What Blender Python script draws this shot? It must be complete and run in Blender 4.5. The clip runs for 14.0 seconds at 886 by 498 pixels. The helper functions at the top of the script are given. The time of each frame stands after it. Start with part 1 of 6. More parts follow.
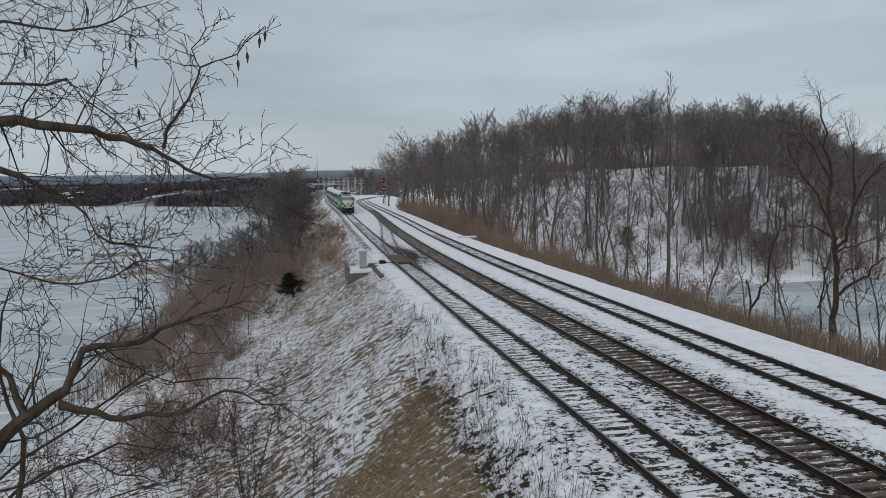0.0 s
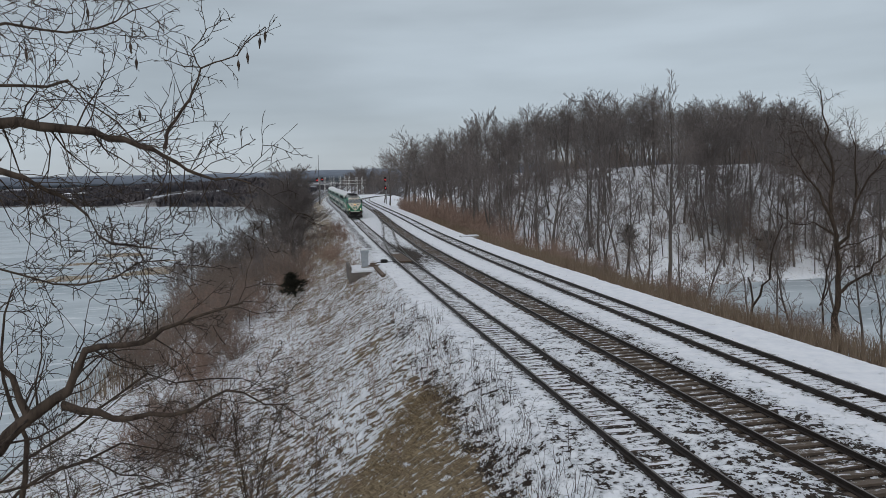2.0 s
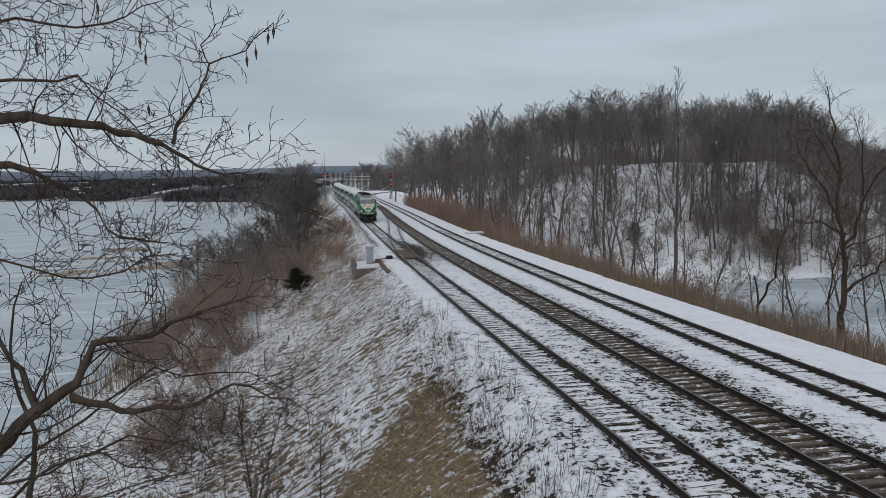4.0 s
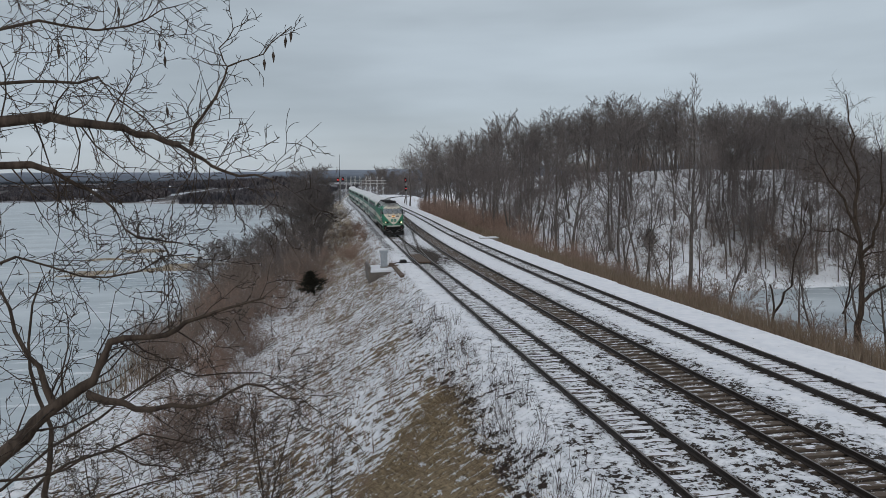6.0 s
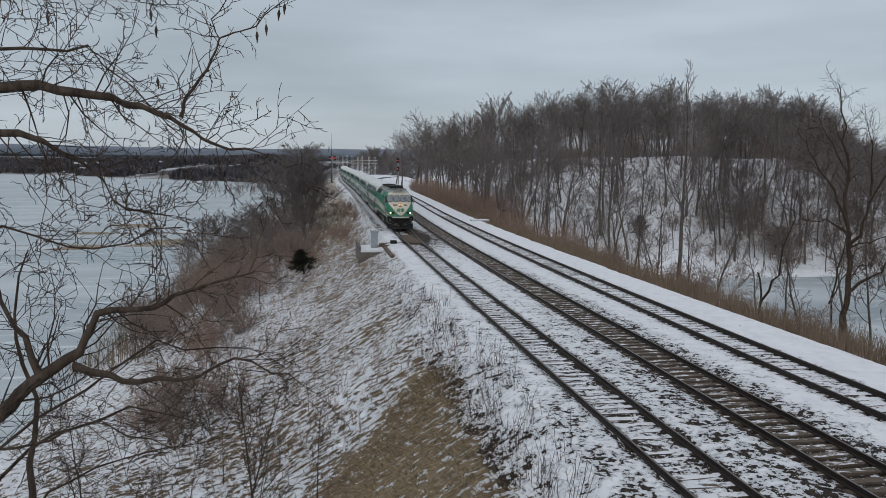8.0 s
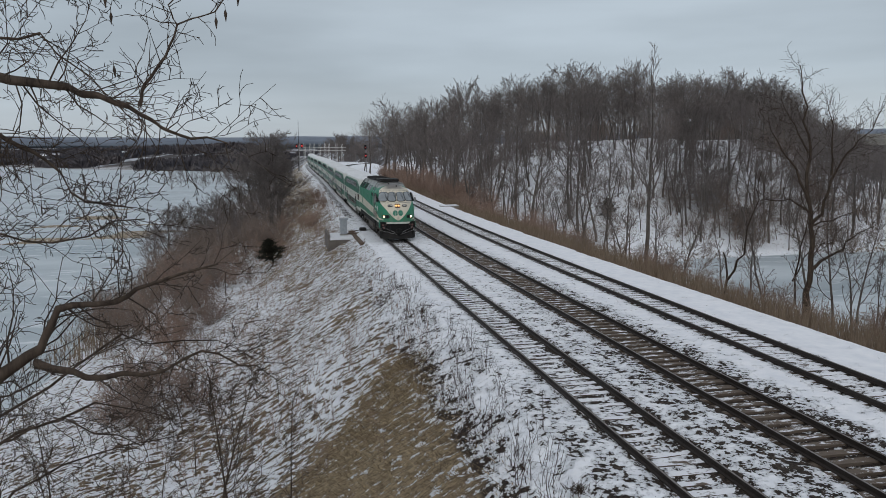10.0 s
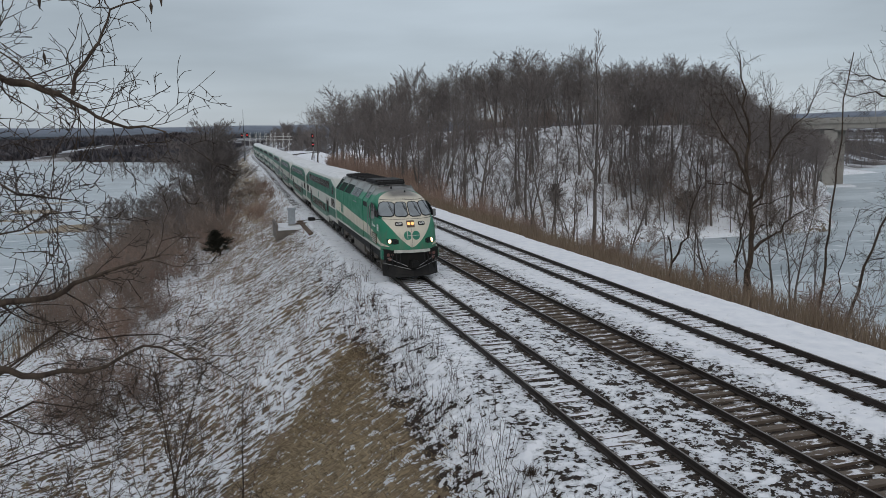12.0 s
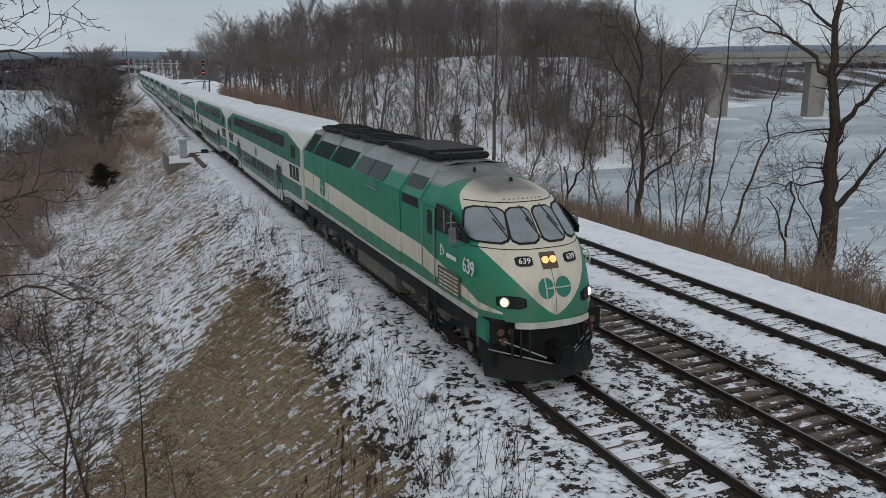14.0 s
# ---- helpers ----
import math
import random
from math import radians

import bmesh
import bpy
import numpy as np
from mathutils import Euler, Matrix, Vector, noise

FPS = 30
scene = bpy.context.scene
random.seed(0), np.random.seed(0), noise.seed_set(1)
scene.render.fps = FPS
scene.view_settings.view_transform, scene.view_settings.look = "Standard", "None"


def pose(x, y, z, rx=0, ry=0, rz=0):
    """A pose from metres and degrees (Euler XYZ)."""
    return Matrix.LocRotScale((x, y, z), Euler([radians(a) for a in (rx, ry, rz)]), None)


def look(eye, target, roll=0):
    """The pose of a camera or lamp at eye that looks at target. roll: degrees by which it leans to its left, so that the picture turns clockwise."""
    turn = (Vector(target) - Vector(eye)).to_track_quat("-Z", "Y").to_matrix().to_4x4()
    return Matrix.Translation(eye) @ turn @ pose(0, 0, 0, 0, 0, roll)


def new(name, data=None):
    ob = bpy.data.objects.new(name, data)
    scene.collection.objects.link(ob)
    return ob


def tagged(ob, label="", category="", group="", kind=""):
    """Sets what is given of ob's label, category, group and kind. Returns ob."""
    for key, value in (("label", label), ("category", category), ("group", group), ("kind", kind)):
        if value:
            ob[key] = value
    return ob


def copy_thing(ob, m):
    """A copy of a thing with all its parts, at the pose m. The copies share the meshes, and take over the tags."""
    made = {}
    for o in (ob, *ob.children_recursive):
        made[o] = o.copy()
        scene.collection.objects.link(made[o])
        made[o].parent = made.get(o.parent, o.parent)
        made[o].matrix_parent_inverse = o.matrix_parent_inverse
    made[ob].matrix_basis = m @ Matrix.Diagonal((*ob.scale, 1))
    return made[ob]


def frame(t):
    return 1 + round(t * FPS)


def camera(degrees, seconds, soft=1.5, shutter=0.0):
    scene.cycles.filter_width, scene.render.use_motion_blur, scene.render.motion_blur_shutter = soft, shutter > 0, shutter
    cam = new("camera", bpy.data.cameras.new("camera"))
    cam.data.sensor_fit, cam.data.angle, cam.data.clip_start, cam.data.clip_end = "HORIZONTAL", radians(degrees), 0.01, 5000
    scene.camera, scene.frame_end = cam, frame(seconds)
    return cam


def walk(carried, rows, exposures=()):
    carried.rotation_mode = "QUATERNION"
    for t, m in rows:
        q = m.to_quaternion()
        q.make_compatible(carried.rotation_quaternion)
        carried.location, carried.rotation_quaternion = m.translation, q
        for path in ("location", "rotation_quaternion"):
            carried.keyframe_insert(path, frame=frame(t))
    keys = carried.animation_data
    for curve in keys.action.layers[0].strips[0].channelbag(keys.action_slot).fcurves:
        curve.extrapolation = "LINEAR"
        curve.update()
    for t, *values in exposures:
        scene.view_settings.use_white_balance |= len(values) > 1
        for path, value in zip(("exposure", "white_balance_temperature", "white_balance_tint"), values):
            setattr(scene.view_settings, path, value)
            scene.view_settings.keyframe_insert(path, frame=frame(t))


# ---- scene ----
cam = camera(60.23, 14.0, soft=0.45)
PATH = [
    (0.0, pose(-0.000, 0.000, 7.189, 85.230, 1.535, -10.345)),
    (0.5, pose(0.003, 0.000, 7.193, 85.162, 1.530, -10.323)),
    (1.0, pose(0.002, 0.010, 7.198, 85.109, 1.611, -10.293)),
    (1.5, pose(0.003, 0.003, 7.196, 85.097, 1.706, -10.248)),
    (2.0, pose(0.005, -0.011, 7.193, 85.153, 1.798, -10.239)),
    (2.5, pose(0.002, -0.033, 7.188, 85.071, 1.724, -10.201)),
    (3.0, pose(-0.007, -0.018, 7.190, 84.877, 1.599, -10.118)),
    (5.5, pose(-0.006, -0.060, 7.186, 85.169, 1.186, -9.044)),
    (6.0, pose(-0.007, -0.058, 7.182, 85.290, 0.955, -8.730)),
    (6.5, pose(-0.008, -0.056, 7.177, 85.132, 0.689, -8.661)),
    (7.0, pose(-0.005, -0.066, 7.173, 84.758, 0.361, -8.733)),
    (7.5, pose(-0.010, -0.050, 7.174, 84.321, -0.012, -8.952)),
    (8.0, pose(-0.004, -0.051, 7.161, 83.913, -0.366, -9.311)),
    (10.5, pose(0.021, -0.015, 7.162, 82.687, 0.854, -12.557)),
    (11.0, pose(0.030, -0.025, 7.158, 82.514, 1.050, -13.539)),
    (11.5, pose(0.034, -0.028, 7.159, 82.220, 1.141, -14.508)),
    (12.0, pose(0.036, -0.012, 7.154, 81.902, 1.091, -15.524)),
    (12.5, pose(0.037, -0.012, 7.152, 81.365, 0.940, -17.301)),
    (13.0, pose(0.049, -0.001, 7.144, 80.234, 0.647, -20.065)),
    (13.5, pose(0.051, -0.010, 7.138, 78.489, 0.570, -21.835)),
    (14.0, pose(0.049, -0.017, 7.154, 76.737, 0.433, -22.919)),
]
walk(cam, PATH)

# ---- light: an overcast winter sky ----
world = bpy.data.worlds.new("world")
scene.world = world
world.use_nodes = True
wn, wl = world.node_tree.nodes, world.node_tree.links
bg = wn["Background"]
sky = wn.new("ShaderNodeTexSky")
sky.sky_type = "NISHITA"
sky.sun_disc = False
sky.sun_elevation, sky.sun_rotation = radians(24), radians(205)
dim = wn.new("ShaderNodeVectorMath")
dim.operation = "SCALE"
dim.inputs["Scale"].default_value = 0.10
wl.new(sky.outputs[0], dim.inputs[0])
coord = wn.new("ShaderNodeTexCoord")
split = wn.new("ShaderNodeSeparateXYZ")
wl.new(coord.outputs["Generated"], split.inputs[0])
deck = wn.new("ShaderNodeValToRGB")
deck.color_ramp.elements[0].position, deck.color_ramp.elements[0].color = 0.0, (0.46, 0.513, 0.566, 1)
deck.color_ramp.elements[1].position, deck.color_ramp.elements[1].color = 1.0, (0.575, 0.595, 0.635, 1)
for at, tone in ((0.10, (0.415, 0.478, 0.54)), (0.22, (0.42, 0.482, 0.537)), (0.34, (0.475, 0.518, 0.57)), (0.55, (0.525, 0.555, 0.60))):
    e = deck.color_ramp.elements.new(at)
    e.color = (*tone, 1)
wl.new(split.outputs[2], deck.inputs[0])
flat = wn.new("ShaderNodeMapping")
flat.inputs["Scale"].default_value = (1.6, 1.6, 9)
flat.inputs["Location"].default_value = (0.3, 0.0, 0.4)
wl.new(coord.outputs["Generated"], flat.inputs[0])
cloud = wn.new("ShaderNodeTexNoise")
cloud.inputs["Scale"].default_value, cloud.inputs["Detail"].default_value, cloud.inputs["Roughness"].default_value = 1.7, 5, 0.45
wl.new(flat.outputs[0], cloud.inputs[0])
tone = wn.new("ShaderNodeMapRange")
tone.inputs["From Min"].default_value, tone.inputs["From Max"].default_value = 0.3, 0.7
tone.inputs["To Min"].default_value, tone.inputs["To Max"].default_value = 0.86, 1.18
wl.new(cloud.outputs[0], tone.inputs[0])
clouds = wn.new("ShaderNodeVectorMath")
clouds.operation = "SCALE"
wl.new(deck.outputs[0], clouds.inputs[0])
wl.new(tone.outputs[0], clouds.inputs["Scale"])
over = wn.new("ShaderNodeMix")
over.data_type = "RGBA"
over.inputs[0].default_value = 0.93
wl.new(dim.outputs[0], over.inputs[6])
wl.new(clouds.outputs[0], over.inputs[7])
wl.new(over.outputs[2], bg.inputs[0])
bg.inputs[1].default_value = 1.0
sun = new("sun", bpy.data.lights.new("sun", "SUN"))
sun.data.energy, sun.data.angle, sun.data.color = 0.5, radians(30), (1, 0.96, 0.9)
sun.matrix_world = look((0, 0, 50), (40, 90, 5))

# ---- plan ----
WATER = -9.0
Y1 = ((-60, 8.88), (14, 8.88), (50, 9.0), (80, 9.25), (117, 9.7), (147, 9.95), (183, 10.3), (300, 10.5), (382, 13.4), (448, 16.2), (480, 17.8), (700, 30))
Y2 = ((-60, 12.73), (14, 12.73), (50, 12.85), (80, 13.25), (116, 14.4), (147, 15.4), (185, 16.9), (257, 18.5), (280, 19.6), (308, 23.6), (327, 29), (345, 38), (360, 50))
Y3 = ((-60, 16.7), (14, 16.7), (50, 16.85), (78, 17.3), (127, 18.8), (152, 19.45), (203, 20.3), (245, 21.0), (270, 21.7), (304, 24.6), (327, 29.6), (340, 35), (348, 39), (360, 48))


def along(rows, y):
    """A smooth value from a short table."""
    n = max(k for k in range(len(rows) - 1) if rows[k][0] <= y or k == 0)
    pts = [rows[max(0, min(len(rows) - 1, n + k))] for k in (-1, 0, 1, 2)]
    (ya, a), (yb, b), (yc, c), (yd, d) = pts
    mb = (c - a) / (yc - ya) if yc != ya else 0
    mc = (d - b) / (yd - yb) if yd != yb else 0
    h = yc - yb
    s = min(1.0, max(0.0, (y - yb) / h)) if h else 0
    return ((2 * s**3 - 3 * s**2 + 1) * b + (s**3 - 2 * s**2 + s) * h * mb
            + (-2 * s**3 + 3 * s**2) * c + (s**3 - s**2) * h * mc)


RISE = ((-60, 0), (90, 0), (117, 0.1), (147, 0.5), (183, 1.0), (300, 2.45), (382, 2.95), (448, 2.8), (480, 2.8), (700, 4.0))


def rise(y):
    return along(RISE, y)


def smooth(a, b, v):
    s = min(1.0, max(0.0, (v - a) / (b - a)))
    return s * s * (3 - 2 * s)


# ---- materials ----
class Nodes:
    """Short spelling for shader nodes."""

    def __init__(self, name):
        self.m = bpy.data.materials.new(name)
        self.m.use_nodes = True
        self.t = self.m.node_tree
        self.b = self.t.nodes["Principled BSDF"]

    def put(self, sock, v):
        if isinstance(v, bpy.types.NodeSocket):
            self.t.links.new(v, sock)
        elif isinstance(v, (tuple, list)):
            sock.default_value = (*v, 1) if len(sock.default_value) == 4 and len(v) == 3 else v
        else:
            sock.default_value = v

    def math(self, op, a, b=0.0, c=0.0):
        n = self.t.nodes.new("ShaderNodeMath")
        n.operation = op
        for k, v in enumerate((a, b, c)):
            self.put(n.inputs[k], v)
        return n.outputs[0]

    def mix(self, f, a, b):
        n = self.t.nodes.new("ShaderNodeMix")
        n.data_type = "RGBA"
        self.put(n.inputs[0], f), self.put(n.inputs[6], a), self.put(n.inputs[7], b)
        return n.outputs[2]

    def coords(self, kind="Object", scale=(1, 1, 1), turn=(0, 0, 0)):
        n = self.t.nodes.new("ShaderNodeTexCoord")
        m = self.t.nodes.new("ShaderNodeMapping")
        m.inputs["Scale"].default_value = scale
        m.inputs["Rotation"].default_value = turn
        self.t.links.new(n.outputs[kind], m.inputs[0])
        return m.outputs[0]

    def noise(self, scale, detail=4, rough=0.55, vec=None):
        n = self.t.nodes.new("ShaderNodeTexNoise")
        n.inputs["Scale"].default_value, n.inputs["Detail"].default_value, n.inputs["Roughness"].default_value = scale, detail, rough
        self.t.links.new(vec or self.coords(), n.inputs[0])
        return n.outputs[0]

    def cells(self, scale, vec=None, out="Color"):
        n = self.t.nodes.new("ShaderNodeTexVoronoi")
        n.inputs["Scale"].default_value = scale
        self.t.links.new(vec or self.coords(), n.inputs[0])
        return n.outputs[out]

    def span(self, v, a, b, c=0.0, d=1.0):
        n = self.t.nodes.new("ShaderNodeMapRange")
        for k, x in enumerate((v, a, b, c, d)):
            self.put(n.inputs[k], x)
        return n.outputs[0]

    def attr(self, name):
        n = self.t.nodes.new("ShaderNodeAttribute")
        n.attribute_name = name
        return n.outputs["Fac"]

    def xyz(self, kind="Object"):
        n = self.t.nodes.new("ShaderNodeSeparateXYZ")
        self.t.links.new(self.coords(kind), n.inputs[0])
        return n.outputs

    def random(self):
        return self.t.nodes.new("ShaderNodeObjectInfo").outputs["Random"]

    def island(self):
        return self.t.nodes.new("ShaderNodeNewGeometry").outputs["Random Per Island"]

    def up(self):
        n = self.t.nodes.new("ShaderNodeSeparateXYZ")
        self.t.links.new(self.t.nodes.new("ShaderNodeNewGeometry").outputs["Normal"], n.inputs[0])
        return n.outputs[2]

    def done(self, colour, rough=0.8, metal=0.0, bump=None, depth=0.02, strength=0.5, spec=None):
        self.put(self.b.inputs["Base Color"], colour)
        self.put(self.b.inputs["Roughness"], rough)
        self.put(self.b.inputs["Metallic"], metal)
        if spec is not None:
            self.b.inputs["Specular IOR Level"].default_value = spec
        if bump is not None:
            n = self.t.nodes.new("ShaderNodeBump")
            n.inputs["Strength"].default_value, n.inputs["Distance"].default_value = strength, depth
            self.t.links.new(bump, n.inputs["Height"])
            self.t.links.new(n.outputs[0], self.b.inputs["Normal"])
        return self.m


def worn(name, colour, rough=0.6, metal=0.0, scale=3.0, amount=0.35, bump=0.01, dirt=(0.05, 0.045, 0.04)):
    """A surface with stains, grain and slight relief."""
    n = Nodes(name)
    big, fine = n.noise(scale, 5, 0.6), n.noise(scale * 14, 3, 0.6)
    f = n.math("MULTIPLY", n.span(big, 0.42, 0.75), amount)
    c = n.mix(f, colour, dirt)
    c = n.mix(n.math("MULTIPLY", n.span(fine, 0.4, 0.7), amount * 0.4), c, tuple(v * 0.6 for v in colour))
    return n.done(c, n.span(big, 0.3, 0.7, rough * 0.85, min(1, rough * 1.15)), metal, fine, bump, 0.4)


def ground_material():
    n = Nodes("snow_grass_and_ballast")
    bare, grav = n.attr("bare"), n.attr("gravel")
    stony = n.span(grav, 0.4, 0.6)
    streak = n.noise(1.0, 6, 0.62, n.coords("Object", (2.0, 3.7, 1.5)))
    clump = n.noise(4.2, 4, 0.6)
    speck = n.noise(13.0, 3, 0.55)
    v = n.math("ADD", n.math("ADD", n.math("MULTIPLY", streak, 0.56), n.math("MULTIPLY", clump, 0.29)), n.math("MULTIPLY", speck, 0.15))
    stones = n.math("ADD", n.math("ADD", n.math("MULTIPLY", n.noise(1.3, 4, 0.6), 0.38), n.math("MULTIPLY", n.noise(5.2, 3, 0.6), 0.40)), n.math("MULTIPLY", n.noise(17.0, 2, 0.5), 0.22))
    v = n.math("MULTIPLY_ADD", stony, n.math("SUBTRACT", stones, v), v)
    edge = n.math("SUBTRACT", n.math("ADD", n.math("MULTIPLY_ADD", v, 2.1, -0.55), bare), 1.0)
    mask = n.span(edge, -0.012, 0.012)
    straw = n.noise(1.0, 6, 0.75, n.coords("Object", (2.6, 13, 6)))
    # near-black end of the straw colours paints the shaded gaps between clumps
    grass = n.mix(n.span(straw, 0.32, 0.68), (0.018, 0.012, 0.008), (0.30, 0.22, 0.145))
    grass = n.mix(n.span(n.noise(0.9, 4), 0.4, 0.75, 0.0, 0.5), grass, (0.20, 0.145, 0.095))
    grass = n.mix(n.span(n.noise(3.1, 4, 0.65), 0.52, 0.7, 0.0, 0.7), grass, (0.055, 0.038, 0.028))
    matted = n.mix(n.span(straw, 0.37, 0.63), (0.11, 0.083, 0.052), (0.47, 0.37, 0.235))
    matted = n.mix(n.span(n.noise(2.3, 5, 0.7), 0.5, 0.72, 0.0, 0.5), matted, (0.17, 0.122, 0.08))
    grass = n.mix(n.span(bare, 0.50, 0.62), grass, matted)
    stone = n.cells(17)
    ns = n.t.nodes.new("ShaderNodeSeparateColor")
    n.t.links.new(stone, ns.inputs[0])
    ballast = n.mix(ns.outputs[0], (0.006, 0.0045, 0.0035), (0.080, 0.058, 0.044))
    ballast = n.mix(n.span(n.noise(0.8, 4), 0.4, 0.7), ballast, (0.035, 0.025, 0.019))
    soil = n.mix(stony, grass, ballast)
    fine = n.noise(30, 3, 0.6)
    white = n.mix(n.span(n.noise(1.7, 5), 0.3, 0.7), (0.78, 0.81, 0.86), (0.92, 0.935, 0.965))
    c = n.mix(mask, white, soil)
    h = n.math("ADD", n.math("MULTIPLY", n.span(edge, -0.15, 0.06), -1.0), n.math("MULTIPLY", n.math("ADD", n.math("MULTIPLY", ns.outputs[0], mask), n.math("MULTIPLY", fine, 0.3)), 0.5))
    h = n.math("ADD", h, n.math("MULTIPLY", n.math("MULTIPLY", straw, mask), 0.8))
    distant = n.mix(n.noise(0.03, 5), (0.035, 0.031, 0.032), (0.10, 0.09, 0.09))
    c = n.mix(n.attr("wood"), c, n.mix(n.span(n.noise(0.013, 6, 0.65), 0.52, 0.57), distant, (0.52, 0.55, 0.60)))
    return n.done(c, 0.85, 0, h, 0.08, 0.9, 0.3)


def ice_material():
    n = Nodes("ice_and_thin_snow")
    sweep = n.noise(1.0, 6, 0.6, n.coords("Object", (0.02, 0.055, 1), (0, 0, 0.5)))
    c = n.mix(n.span(sweep, 0.36, 0.62), (0.27, 0.335, 0.372), (0.57, 0.632, 0.668))
    crack = n.noise(1.0, 5, 0.7, n.coords("Object", (0.12, 0.5, 1), (0, 0, 0.3)))
    c = n.mix(n.span(crack, 0.56, 0.64, 0.0, 0.75), c, (0.84, 0.87, 0.90))
    wet = n.noise(0.011, 4, 0.5)
    c = n.mix(n.span(wet, 0.60, 0.66, 0, 0.75), c, (0.24, 0.29, 0.32))
    return n.done(c, n.span(sweep, 0.3, 0.7, 0.25, 0.6), 0, crack, 0.05, 0.3)


def bark(name, dark, light, snow=0.0):
    n = Nodes(name)
    g = n.noise(1.0, 5, 0.65, n.coords("Object", (14, 14, 2.2)))
    c = n.mix(n.span(g, 0.3, 0.72), dark, light)
    c = n.mix(n.math("MULTIPLY", n.random(), 0.35), c, tuple(v * 0.6 for v in dark))
    return n.done(c, 0.9, 0, g, 0.03, 0.7, 0.2)


def tie_material():
    n = Nodes("snowy_timber")
    g = n.noise(1.0, 4, 0.6, n.coords("Object", (3, 40, 10)))
    c = n.mix(g, (0.045, 0.034, 0.026), (0.19, 0.148, 0.115))
    shift = n.t.nodes.new("ShaderNodeVectorMath")
    shift.operation = "ADD"
    n.put(shift.inputs[0], n.coords("Object", (1, 1.8, 1)))
    n.put(shift.inputs[1], n.math("MULTIPLY", n.random(), 40.0))
    cover = n.math("ADD", n.noise(2.6, 5, 0.65, shift.outputs[0]), n.attr("snow"))
    f = n.math("MULTIPLY", n.span(cover, 0.97, 1.03), n.span(n.up(), 0.4, 0.8))
    return n.done(n.mix(f, c, (0.8, 0.82, 0.86)), 0.85, 0, n.math("ADD", g, f), 0.02, 0.6)


def glow(name, colour, power):
    n = Nodes(name)
    n.b.inputs["Emission Color"].default_value = (*colour, 1)
    n.b.inputs["Emission Strength"].default_value = power
    return n.done(colour, 0.3)


def straw_material():
    """Dry grass: every blade its own tan."""
    n = Nodes("matted_dry_grass")
    c = n.mix(n.island(), (0.09, 0.066, 0.042), (0.50, 0.395, 0.255))
    return n.done(n.mix(n.span(n.noise(0.7, 4), 0.45, 0.7, 0, 0.5), c, (0.20, 0.14, 0.09)), 0.85, 0, None, spec=0.2)


def haze_material():
    """Bare woods far off: each tree its own grey-brown, with bluish distance haze painted in."""
    n = Nodes("distant_woods")
    c = n.mix(n.span(n.island(), 0.0, 1.0), (0.045, 0.038, 0.042), (0.20, 0.18, 0.185))
    c = n.mix(n.span(n.noise(0.006, 4, 0.6), 0.42, 0.66), c, (0.085, 0.088, 0.105))
    return n.done(c, 0.95, 0, None, spec=0.1)


